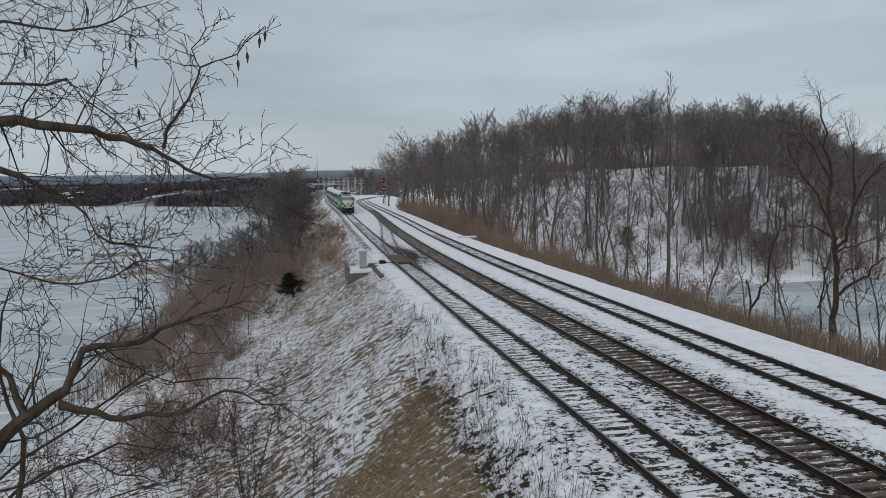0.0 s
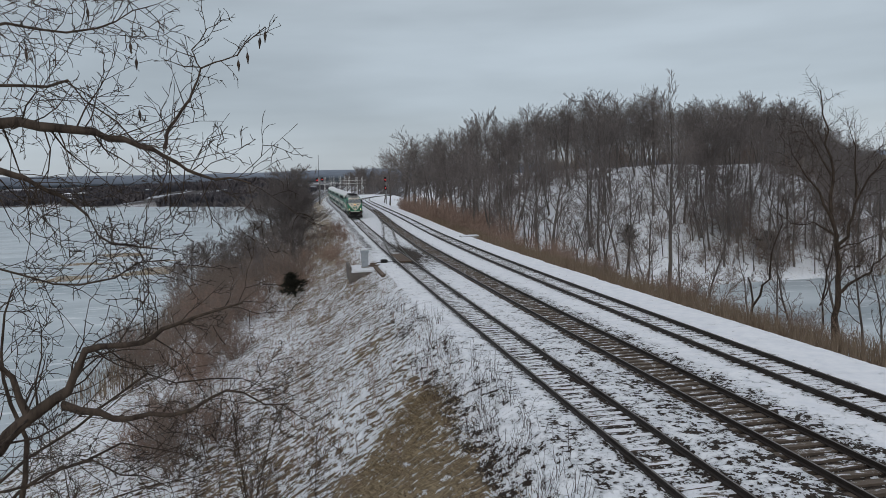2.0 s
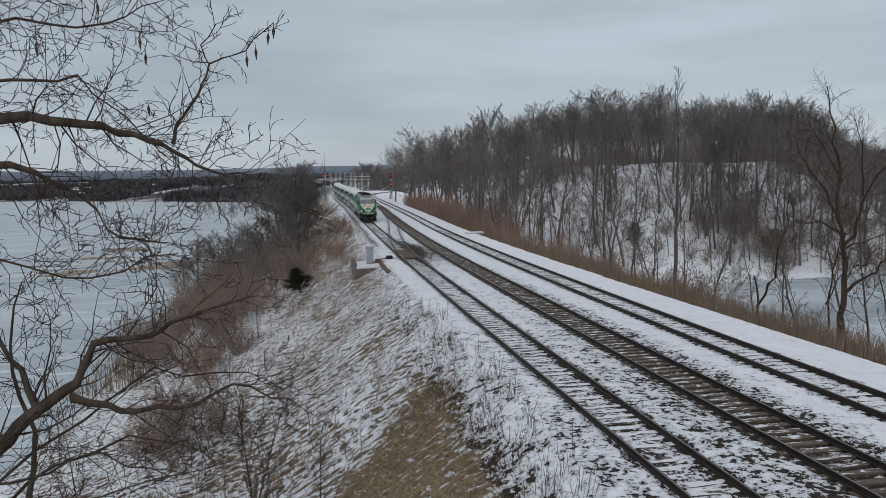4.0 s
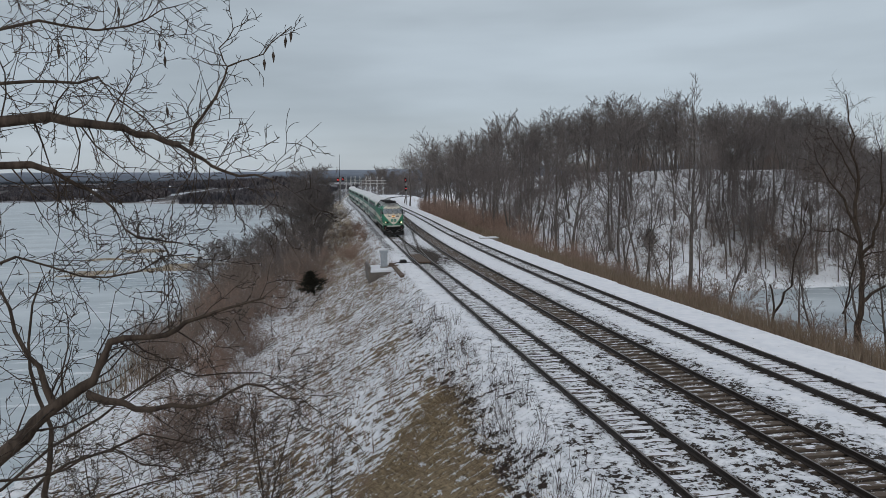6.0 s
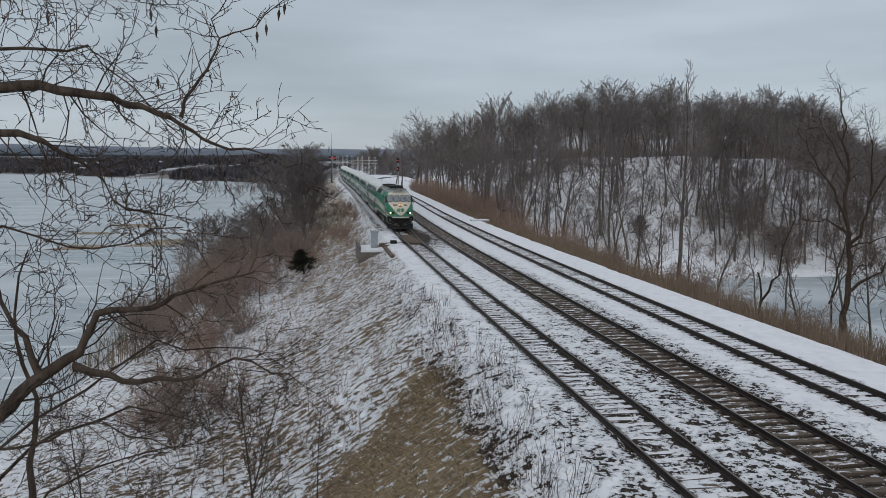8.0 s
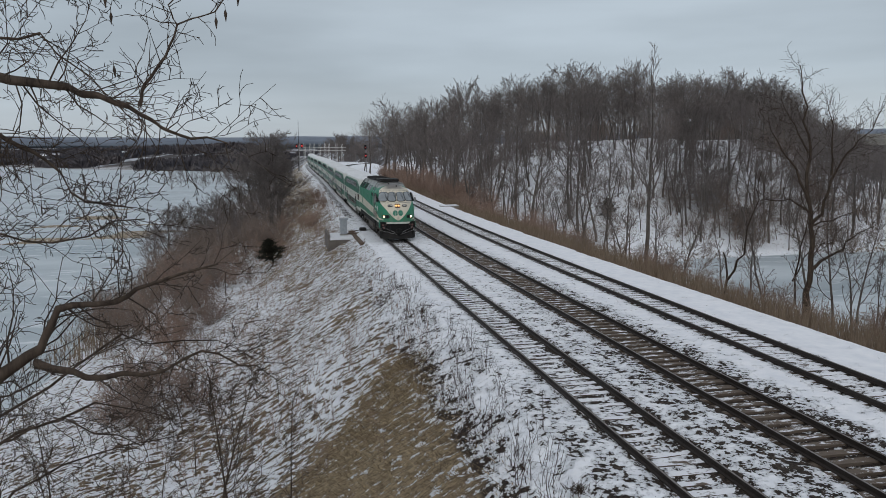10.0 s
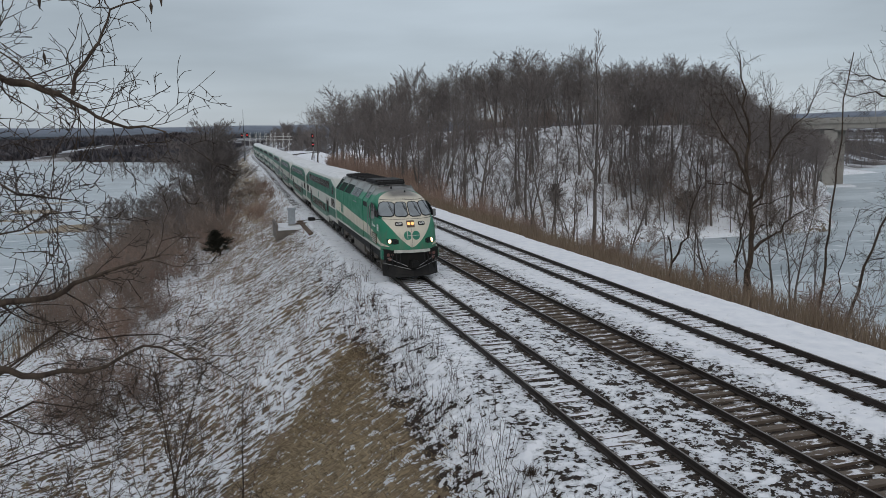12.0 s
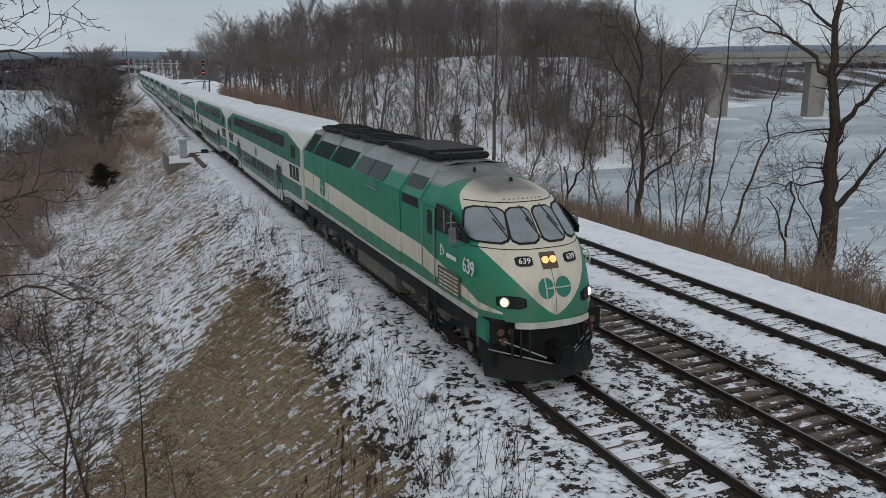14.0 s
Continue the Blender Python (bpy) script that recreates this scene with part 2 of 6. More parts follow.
def loco_paint():
    """Green and cream with a curved prow, grey sooty roof and road dirt on the sills."""
    n = Nodes("locomotive_paint")
    x, y, z = n.xyz()
    ax = n.math("ABSOLUTE", x)
    # swept stripe along the flank
    top = n.span(y, 4.4, 18.5, 2.52, 3.0)
    fore = n.math("ADD", 1.72, n.math("MULTIPLY", n.math("POWER", n.math("MAXIMUM", n.math("DIVIDE", n.math("SUBTRACT", y, 0.5), 3.9), 0.0), 0.8), 0.8))
    top = n.math("MINIMUM", top, fore)
    low = n.math("MINIMUM", n.span(y, 4.4, 18.5, 1.95, 2.22), n.math("ADD", 1.70, n.math("MULTIPLY", n.math("SUBTRACT", y, 0.5), 0.066)))
    stripe = n.math("MULTIPLY", n.math("GREATER_THAN", z, low), n.math("LESS_THAN", z, top))
    stripe = n.math("MULTIPLY", stripe, n.math("GREATER_THAN", y, 0.55))
    # prow
    wide = n.math("MULTIPLY", n.math("POWER", n.math("MAXIMUM", n.math("DIVIDE", n.math("SUBTRACT", z, 1.69), 1.55), 0.0), 0.72), 1.42)
    prow = n.math("MULTIPLY", n.math("LESS_THAN", ax, wide), n.math("LESS_THAN", y, n.math("ADD", 1.5, n.math("MULTIPLY", n.math("MAXIMUM", n.math("SUBTRACT", z, 3.25), 0), 1.55))))
    prow = n.math("MULTIPLY", prow, n.math("GREATER_THAN", z, 1.69))
    cream = n.math("MAXIMUM", stripe, prow)
    big, fine = n.noise(1.3, 5, 0.6), n.noise(24, 3, 0.6)
    run = n.noise(1.0, 5, 0.6, n.coords("Object", (4, 4, 0.6)))
    c = n.mix(cream, (0.009, 0.195, 0.105), (0.64, 0.59, 0.48))
    # bare metal roof behind the cab
    back = n.math("GREATER_THAN", y, n.math("ADD", 3.2, n.math("MULTIPLY", n.math("SUBTRACT", 4.7, z), 1.2)))
    roof = n.math("MULTIPLY", n.span(z, 4.16, 4.26), back)
    c = n.mix(roof, c, n.mix(n.span(big, 0.35, 0.7), (0.23, 0.26, 0.25), (0.36, 0.37, 0.36)))
    soot = n.math("MULTIPLY", n.math("MULTIPLY", n.span(z, 3.98, 4.24), n.span(n.math("ADD", ax, n.math("MULTIPLY", big, 0.3)), 0.65, 1.2, 1.0, 0.0)), n.span(y, 1.6, 2.4))
    c = n.mix(n.math("MULTIPLY", soot, 0.85), c, (0.085, 0.078, 0.074))
    soot2 = n.math("MULTIPLY", n.span(z, 4.2, 4.7), n.span(big, 0.4, 0.62))
    c = n.mix(n.math("MULTIPLY", soot2, 0.75), c, (0.06, 0.058, 0.055))
    grime = n.math("MULTIPLY", n.span(z, 2.7, 1.5), n.span(run, 0.34, 0.66))
    c = n.mix(n.math("MULTIPLY", grime, 0.55), c, (0.14, 0.115, 0.085))
    c = n.mix(n.math("MULTIPLY", n.span(run, 0.5, 0.8), 0.22), c, (0.1, 0.09, 0.075))
    return n.done(c, n.span(big, 0.3, 0.7, 0.35, 0.6), 0, fine, 0.003, 0.25)


def coach_paint():
    """White with two green bands whose upper one tapers at the ends of the upper deck."""
    n = Nodes("coach_paint")
    x, y, z = n.xyz()
    ax = n.math("ABSOLUTE", x)
    side = n.math("GREATER_THAN", ax, 1.2)
    e = n.math("MINIMUM", y, n.math("SUBTRACT", 25.9, y))
    top = n.span(e, 0.5, 3.6, 3.72, 4.28)
    upper = n.math("MULTIPLY", n.math("GREATER_THAN", z, 2.92), n.math("LESS_THAN", z, top))
    upper = n.math("MULTIPLY", upper, n.math("GREATER_THAN", e, 0.55))
    lower = n.math("MULTIPLY", n.math("GREATER_THAN", z, n.span(e, 4.0, 7.0, 1.42, 1.05)), n.math("LESS_THAN", z, 2.08))
    lower = n.math("MULTIPLY", lower, n.math("GREATER_THAN", e, 0.55))
    g = n.math("MULTIPLY", side, n.math("MAXIMUM", upper, lower))
    run = n.noise(1.0, 5, 0.62, n.coords("Object", (3, 3, 0.5)))
    big = n.noise(0.8, 5, 0.6)
    c = n.mix(g, (0.53, 0.53, 0.48), (0.014, 0.125, 0.078))
    roof = n.span(z, 4.3, 4.5)
    c = n.mix(roof, c, n.mix(n.span(big, 0.35, 0.7), (0.62, 0.64, 0.65), (0.80, 0.81, 0.82)))
    dirt = n.math("MULTIPLY", n.span(z, 2.2, 0.8), n.span(run, 0.38, 0.7))
    c = n.mix(n.math("MULTIPLY", dirt, 0.6), c, (0.30, 0.29, 0.26))
    salt = n.math("MULTIPLY", n.span(z, 1.5, 0.9), n.span(big, 0.5, 0.62))
    c = n.mix(n.math("MULTIPLY", salt, 0.6), c, (0.62, 0.62, 0.6))
    return n.done(c, n.span(big, 0.3, 0.7, 0.4, 0.65), 0, n.noise(20, 3), 0.003, 0.25)


GROUND, ICE = ground_material(), ice_material()
RAIL = worn("rail_steel", (0.026, 0.018, 0.014), 0.55, 0.4, 4, 0.4)
RAILTOP = worn("worn_rail_head", (0.26, 0.24, 0.22), 0.35, 0.85, 6, 0.5)
TIE = tie_material()
LOCO, COACH = loco_paint(), coach_paint()
BLACK = worn("black_running_gear", (0.011, 0.011, 0.011), 0.65, 0.1, 3, 0.4, 0.01, (0.035, 0.03, 0.026))
SOOT = worn("sooty_black_metal", (0.022, 0.022, 0.023), 0.65, 0.2, 3, 0.4)
RUSTFRAME = worn("brown_grille_frame", (0.12, 0.095, 0.06), 0.7, 0, 4, 0.4)
PLOUGH = worn("scuffed_plough_steel", (0.014, 0.0135, 0.0135), 0.6, 0.2, 3, 0.5)
RUSTY = worn("dull_red_lens", (0.14, 0.055, 0.045), 0.4, 0, 5, 0.4)
STEEL = worn("dull_steel", (0.30, 0.30, 0.30), 0.5, 0.7, 4, 0.4)
TANK = worn("dusty_tank", (0.12, 0.105, 0.09), 0.6, 0.2, 2, 0.5)
WHITE = worn("white_marking", (0.75, 0.75, 0.72), 0.5, 0, 4, 0.2)
MARK = worn("green_marking", (0.015, 0.19, 0.12), 0.5, 0, 4, 0.25)
CREAM = worn("cream_sill", (0.52, 0.52, 0.47), 0.5, 0, 3, 0.5)
GLASS = worn("dark_glass", (0.012, 0.017, 0.018), 0.2, 0, 2, 0.3, 0.0)
# the pale grey base colour stands in for sky mirrored in the windscreens
SHIELD = worn("windscreen_painted_sky", (0.27, 0.30, 0.32), 0.10, 0, 1.3, 0.45, 0.0, (0.06, 0.065, 0.07))
PANE = worn("green_black_window", (0.004, 0.020, 0.016), 0.25, 0, 2, 0.2, 0.0)
GRILLE = worn("dark_green_grille", (0.008, 0.028, 0.022), 0.8, 0.2, 5, 0.4)
for dark in (BLACK, SOOT, GLASS, GRILLE, PANE, PLOUGH):
    dark.node_tree.nodes["Principled BSDF"].inputs["Specular IOR Level"].default_value = 0.2
DARKSTEM = bark("dark_red_stems", (0.034, 0.020, 0.017), (0.125, 0.072, 0.058))
LAMP = glow("warm_ditch_lamp", (1.0, 0.66, 0.30), 9.0)
LAMPCOOL = glow("paler_ditch_lamp", (1.0, 0.66, 0.30), 3.0)
HEADLAMP = glow("amber_headlamp", (1.0, 0.50, 0.17), 1.0)
RED = glow("red_signal", (1.0, 0.04, 0.04), 5.0)
CONCRETE = worn("weathered_concrete", (0.30, 0.285, 0.26), 0.85, 0, 0.6, 0.4, 0.02, (0.13, 0.12, 0.11))
STAINED = worn("stained_old_concrete", (0.17, 0.15, 0.135), 0.9, 0, 0.9, 0.6, 0.03, (0.05, 0.043, 0.038))
CABINET = worn("grey_cabinet", (0.36, 0.39, 0.42), 0.5, 0.3, 3, 0.3)
TIMBER = worn("old_timber", (0.13, 0.09, 0.065), 0.9, 0, 4, 0.5, 0.02)
SNOWCAP = worn("snow_cover", (0.78, 0.80, 0.84), 0.8, 0, 3, 0.12, 0.03)
BARK = bark("grey_brown_bark", (0.055, 0.047, 0.043), (0.25, 0.22, 0.20))
TWIG = bark("brown_twigs", (0.10, 0.087, 0.083), (0.34, 0.30, 0.287))
NEARBARK = bark("dark_near_bark", (0.028, 0.021, 0.017), (0.13, 0.098, 0.077))
REDTWIG = bark("red_brown_stems", (0.16, 0.11, 0.087), (0.47, 0.34, 0.275))
THICKET = bark("grey_brown_scrub", (0.14, 0.11, 0.094), (0.42, 0.34, 0.295))
STRAW = bark("pale_straw", (0.16, 0.12, 0.088), (0.37, 0.29, 0.215))
DEAD = straw_material()
EVERGREEN = bark("dark_evergreen", (0.012, 0.013, 0.010), (0.042, 0.040, 0.028))
# aerial haze is mixed into the ridge's blue-grey base colours
RIDGE = worn("ridge_with_painted_haze", (0.20, 0.235, 0.29), 1.0, 0, 0.006, 0.6, 0.0, (0.095, 0.115, 0.15))
HAZE = haze_material()



# ---- ground and water ----
def bank_left(u):
    """Height of the bank, u metres out from the shoulder."""
    return -0.52 * u if u < 9 else max(-4.68 - 0.27 * (u - 9), -12)


def bank_right(u):
    return max(-0.42 * u, -12)


def hill(x, y, y3):
    """Height of the wooded hill above its foot, or 0."""
    d = min(y - 104 - 4 * noise.noise((x * 0.03, 0, 0)), (x - y3 - 5) * 1.1, 0.85 * (0.89 * y + 4 - x))
    return 0 if d <= 0 else min(20.5, 2 + d * 0.56) + 0.6 * noise.noise((x * 0.08, y * 0.08, 2))


def bell(v, mid, wide):
    return math.exp(-((v - mid) / wide) ** 2)


def ease(y, a, b):
    s = (y - a) / (b - a)
    return s * s * (3 - 2 * s)


def inland(x, y, far):
    """How far a place lies behind the far shore of the bay."""
    return far * (1 + 1.7 * max(-0.42, min(0, x / far))) - 680


def ground_at(x, y, line=None):
    """Height of the ground, how bare of snow it is and how gravelly."""
    y1, y2, y3, zr = line or (along(Y1, y), along(Y2, min(y, 345)), along(Y3, min(y, 345)), rise(y))
    left, right = y1 - 2.5, y3 + 3.6
    bed = zr - 0.205 + 0.10 * min(1, max(0, (x - y1) / (y2 - y1))) + 0.14 * min(1, max(0, (x - y2) / (y3 - y2)))
    bare, grav = 0.2, 0.0
    if x < left:
        u = left - x
        z = bed + bank_left(u) - zr * smooth(8, 24, u)
        z += smooth(0, 3, u) * 0.35 * noise.noise((x * 0.16, y * 0.16, 0)) + smooth(0, 1.5, u) * 0.09 * noise.noise((x * 0.9, y * 0.9, 3))
        tuft = noise.noise((x * 1.8, y * 3.4, 7)) + 0.6 * noise.noise((x * 3.8, y * 6.0, 5))
        z += smooth(0, 1.0, u) * (0.075 * tuft + 0.03 * noise.noise((x * 6, y * 6, 3)))
        grav = smooth(2.6, 1.0, u + 0.8 * noise.noise((x * 0.9, y * 0.9, 12))) * smooth(70, 40, y)
        bare = 0.405 + 0.06 * smooth(0.3, 2.0, u) + 0.09 * noise.noise((x * 0.35, y * 0.2, 4)) + 0.11 * tuft * smooth(0, 1.5, u)
        bare -= 0.05 * bell(u, 1.0, 1.3) * smooth(60, 30, y)
        bare += 0.165 * smooth(-3.6, 2.6, x + 1.65 - 0.72 * (y - 22)) * smooth(6.3, 3.6, x + 0.5 * noise.noise((x, y * 0.5, 1))) - 0.015 * smooth(5, 10, u)
        bare += (0.05 * smooth(45, 80, y) + 0.07 * smooth(75, 110, y)) * smooth(0.6, 3, u) - 0.06 * smooth(8, 12, u)
        bare += 0.06 * smooth(1, -4, x) * smooth(60, 30, y)
    elif x > right:
        u = x - right
        z = bed + bank_right(u) + 0.25 * noise.noise((x * 0.2, y * 0.2, 5)) * smooth(0, 3, u)
        bare = 0.26 + 0.46 * smooth(0.1, 1.2, u) - 0.44 * smooth(170, 215, y)
    else:
        z = bed + 0.02 * noise.noise((x * 1.2, y * 1.2, 9)) + 0.012 * noise.noise((x * 5, y * 5, 2))
        l1, l2, l3 = x - y1, x - y2, x - y3
        z += 0.075 * smooth(0.84, 1.0, min(abs(l1), abs(l3))) * smooth(0.86, 1.05, abs(l2)) - 0.045 * smooth(0.95, 0.8, abs(l2))
        near = max(bell(abs(v), 0.80, 0.20) for v in (l1, l2, l3))
        far_off = smooth(25, 90, y)
        bare = 0.275 + (0.29 - 0.08 * far_off) * near
        bare += (0.18 - 0.05 * far_off) * (abs(l1) < 0.72) + (0.38 - 0.12 * far_off) * bell(abs(l2), 0, 0.9) + 0.09 * (abs(l3) < 0.72)
        bare -= 0.13 * smooth(1.1, 1.5, l3) + 0.06 * bell(l3, -1.9, 0.7)
        # dark stones under the crossover
        if 66 < y < 160:
            lc = x - (1 - ease(y, 66, 160)) * y1 - ease(y, 66, 160) * y2
            bare += 0.26 * max(bell(abs(lc), 0.75, 0.3), 0.4 * bell(lc, 0, 1.0))
        # stones showing through between the tracks
        bare += 0.215 * bell(l1, 1.95, 1.0) * smooth(55, 12, y) + 0.22 * bell(l2, 1.5, 0.45) * smooth(70, 20, y) + 0.17 * bell(l1, -1.9, 0.8) * smooth(50, 12, y) + 0.24 * smooth(-1.3, -1.9, l1) * smooth(78, 95, y)
        bare += 0.5 * bell(y, 80, 11) * bell(x, 10.6, 1.7)
        grav = 1.0
        z += 0.05 * bell(l1, 1.95, 0.8)
    d = hill(x, y, y3)
    if d > 0 and WATER - 2 + d > z:
        z = WATER - 2 + d
        bare, grav = 0.30 + 0.10 * bell(d, 2.6, 1.2) + 0.16 * noise.noise((x * 0.12, y * 0.12, 6)), 0
    if x < -20 and 150 < y < 260:
        m = WATER + 0.6 * (noise.noise((x * 0.05, y * 0.16, 11)) - 0.12) * bell(x, -62, 34) * bell(y, 200, 30) * 2
        if m > max(z, WATER):
            z, bare = m, 0.62
    wood = 0.0
    shore = y - 215 - 0.55 * (x - 150)
    if x > 140 and shore > 0:
        z, bare = max(z, WATER - 1.5 + min(13, 0.25 * shore)), 0.6
        wood = 1.0
    if y > 430 and (y > 720 or abs(x - y1) > 12):
        wood = 1.0
    far = math.hypot(x, y)
    if x < 0 and far > 600:
        # wooded land beyond the bay
        s = inland(x, y, far)
        z = max(z, WATER - 2 + 4 * smooth(-30, 40, s) + (24 * smooth(20, 520, s) + 45 * smooth(2200, 5200, far)) * smooth(0, -60, x))
        wood = smooth(4, 30, s)
    if far > 1500:
        z = max(z, WATER + 50 * smooth(1500, 4500, far))
        wood = 1.0
    return z, bare, grav, wood


def ground_z(x, y):
    return ground_at(x, y)[0]


def steps(*runs):
    out = []
    for a, b, s in runs:
        n = max(1, round((b - a) / s))
        out += [a + (b - a) * k / n for k in range(n)]
    return out + [runs[-1][1]]


def sheet(name, xs, ys, fun, extra=()):
    rows = [fun(x, y) for y, fun in ((y, fun(y)) for y in ys) for x in xs]
    verts = [(x, y, rows[r * len(xs) + c][0]) for r, y in enumerate(ys) for c, x in enumerate(xs)]
    w = len(xs)
    faces = [(r * w + c, r * w + c + 1, (r + 1) * w + c + 1, (r + 1) * w + c) for r in range(len(ys) - 1) for c in range(w - 1)]
    me = bpy.data.meshes.new(name)
    me.from_pydata(verts, [], faces)
    me.polygons.foreach_set("use_smooth", [True] * len(faces))
    for k, key in enumerate(extra):
        me.attributes.new(key, "FLOAT", "POINT").data.foreach_set("value", [r[k + 1] for r in rows])
    return me


def ground_row(y):
    line = (along(Y1, y), along(Y2, min(y, 345)), along(Y3, min(y, 345)), rise(y))
    return lambda x, _: ground_at(x, y, line)


def carry(fun):
    return lambda y: (lambda x, _: fun(x, y))


gx = steps((-6000, -800, 400), (-800, -60, 40), (-60, -20, 2.5), (-20, -9, 0.5), (-9, 6.5, 0.13), (6.5, 24, 0.16), (24, 60, 1.6), (60, 220, 5), (220, 800, 40), (800, 6000, 400))
gy = steps((-400, -20, 40), (-20, 9, 4), (9, 34, 0.12), (34, 50, 0.2), (50, 90, 0.5), (90, 130, 1.8), (130, 360, 5), (360, 900, 36), (900, 1800, 75), (1800, 6000, 300))
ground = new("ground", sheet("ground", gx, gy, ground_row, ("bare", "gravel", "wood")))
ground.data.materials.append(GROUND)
tagged(ground, "snowy railway embankment with dry grass and dark ballast", "ground", kind="structure")
water = new("water", sheet("water", steps((-6000, 6000, 3000)), steps((-400, 6000, 3200)), carry(lambda x, y: (WATER,))))
water.data.materials.append(ICE)
tagged(water, "frozen bay under ice and thin wind-blown snow", "water", kind="structure")


# ---- small builders ----
def box(bm, x0, x1, y0, y1, z0, z1, bevel=0.0):
    made = bmesh.ops.create_cube(bm, size=1, matrix=Matrix.LocRotScale(((x0 + x1) / 2, (y0 + y1) / 2, (z0 + z1) / 2), None, (abs(x1 - x0), abs(y1 - y0), abs(z1 - z0))))
    if bevel:
        edges = list({e for v in made["verts"] for e in v.link_edges})
        bmesh.ops.bevel(bm, geom=edges, offset=bevel, segments=2, affect="EDGES")


def rod(bm, a, b, r, r2=None, sides=8):
    a, b = Vector(a), Vector(b)
    m = Matrix.Translation((a + b) / 2) @ (b - a).to_track_quat("Z", "Y").to_matrix().to_4x4()
    bmesh.ops.create_cone(bm, cap_ends=True, segments=sides, radius1=r, radius2=r if r2 is None else r2, depth=(b - a).length, matrix=m)


def part(name, bm, material, parent=None, label="", smooth_faces=False):
    me = bpy.data.meshes.new(name)
    bm.normal_update()
    bm.to_mesh(me)
    bm.free()
    me.materials.append(material)
    if smooth_faces:
        me.polygons.foreach_set("use_smooth", [True] * len(me.polygons))
        me.set_sharp_from_angle(angle=radians(35))
    return place(name, me, parent, label)


def place(name, me, parent=None, label="", m=None):
    ob = new(name, me)
    ob.parent = parent
    if m is not None:
        ob.matrix_basis = m
    if label:
        ob["label"] = label
    return ob


def built(name, verts, faces, material, smooth_faces=True):
    me = bpy.data.meshes.new(name)
    me.from_pydata(verts, [], faces)
    me.materials.append(material)
    if smooth_faces:
        me.polygons.foreach_set("use_smooth", [True] * len(faces))
    return me


def letters(text, size, material, name):
    """Built-in lettering as a thin mesh, centred."""
    cu = bpy.data.curves.new(name, "FONT")
    cu.body, cu.size, cu.align_x, cu.align_y, cu.extrude, cu.offset = text, size, "CENTER", "CENTER", 0.004, size * 0.012
    ob = bpy.data.objects.new(name, cu)
    me = bpy.data.meshes.new_from_object(ob)
    bpy.data.objects.remove(ob)
    me.materials.append(material)
    return me


# ---- the locomotive: its nose at y = 0 looks towards -y, the rail head is z = 0 ----
NOSE = ((1.0, 0.03, 1.50), (1.35, 0.05, 1.50), (1.69, 0.10, 1.50), (2.0, 0.13, 1.50), (2.26, 0.19, 1.50), (2.6, 0.34, 1.50), (2.89, 0.53, 1.49),
        (3.19, 0.78, 1.46), (3.45, 1.02, 1.41), (3.7, 1.27, 1.35), (3.95, 1.52, 1.28), (4.1, 1.76, 1.21), (4.25, 2.25, 1.10), (4.4, 2.95, 0.96), (4.53, 3.75, 0.76), (4.62, 4.35, 0.5))
NOSE_Y = tuple((z, y) for z, y, w in NOSE)
NOSE_W = tuple((z, w) for z, y, w in NOSE)


def flank(z):
    """Half the body's width at a height."""
    return 1.55 if z <= 3.8 else 1.55 - 0.60 * (z - 3.8) / 0.85


def nose(s, z, out=0.0):
    """A point on the nose: s from -1 to 1 across it."""
    y0, w = along(NOSE_Y, z), along(NOSE_W, z)
    deep = min(1.0, 4.5 - y0)
    p = Vector((w * s, y0 + deep * abs(s) ** 3, z))
    if out:
        e = 0.02
        n = (nose(s + e, z) - nose(s - e, z)).cross(nose(s, z + e) - nose(s, z - e))
        n.normalize()
        if n.y > 0:
            n = -n
        p += n * out
    return p


def patch(bm, s0, s1, z0, z1, out, lean0=0.0, lean1=0.0, ns=8, nz=6, corner=0.12):
    """A plate with rounded corners on the nose. lean: how far an edge moves in s from bottom to top."""
    rows = []
    for k in range(nz + 1):
        f = k / nz
        cut = corner * (1 - math.sqrt(max(0, 1 - (max(0, abs(2 * f - 1) - 0.6) / 0.4) ** 2)))
        a, b = s0 + lean0 * f + cut * (s1 - s0), s1 + lean1 * f - cut * (s1 - s0)
        rows.append([bm.verts.new(nose(a + (b - a) * q / ns, z0 + (z1 - z0) * f, out)) for q in range(ns + 1)])
    back = [[bm.verts.new(v.co + Vector((0, 0.05, -0.02))) for v in (r[0], r[-1])] for r in rows]
    for a, b in zip(rows, rows[1:]):
        for q in range(ns):
            bm.faces.new((a[q], a[q + 1], b[q + 1], b[q]))
    for k in range(nz):
        bm.faces.new((back[k][0], rows[k][0], rows[k + 1][0], back[k + 1][0]))
        bm.faces.new((rows[k][-1], back[k][1], back[k + 1][1], rows[k + 1][-1]))


def disc(bm, c, n, r, deep=0.04, sides=20):
    c, n = Vector(c), Vector(n).normalized()
    rod(bm, c - n * deep, c + n * 0.005, r, r, sides)


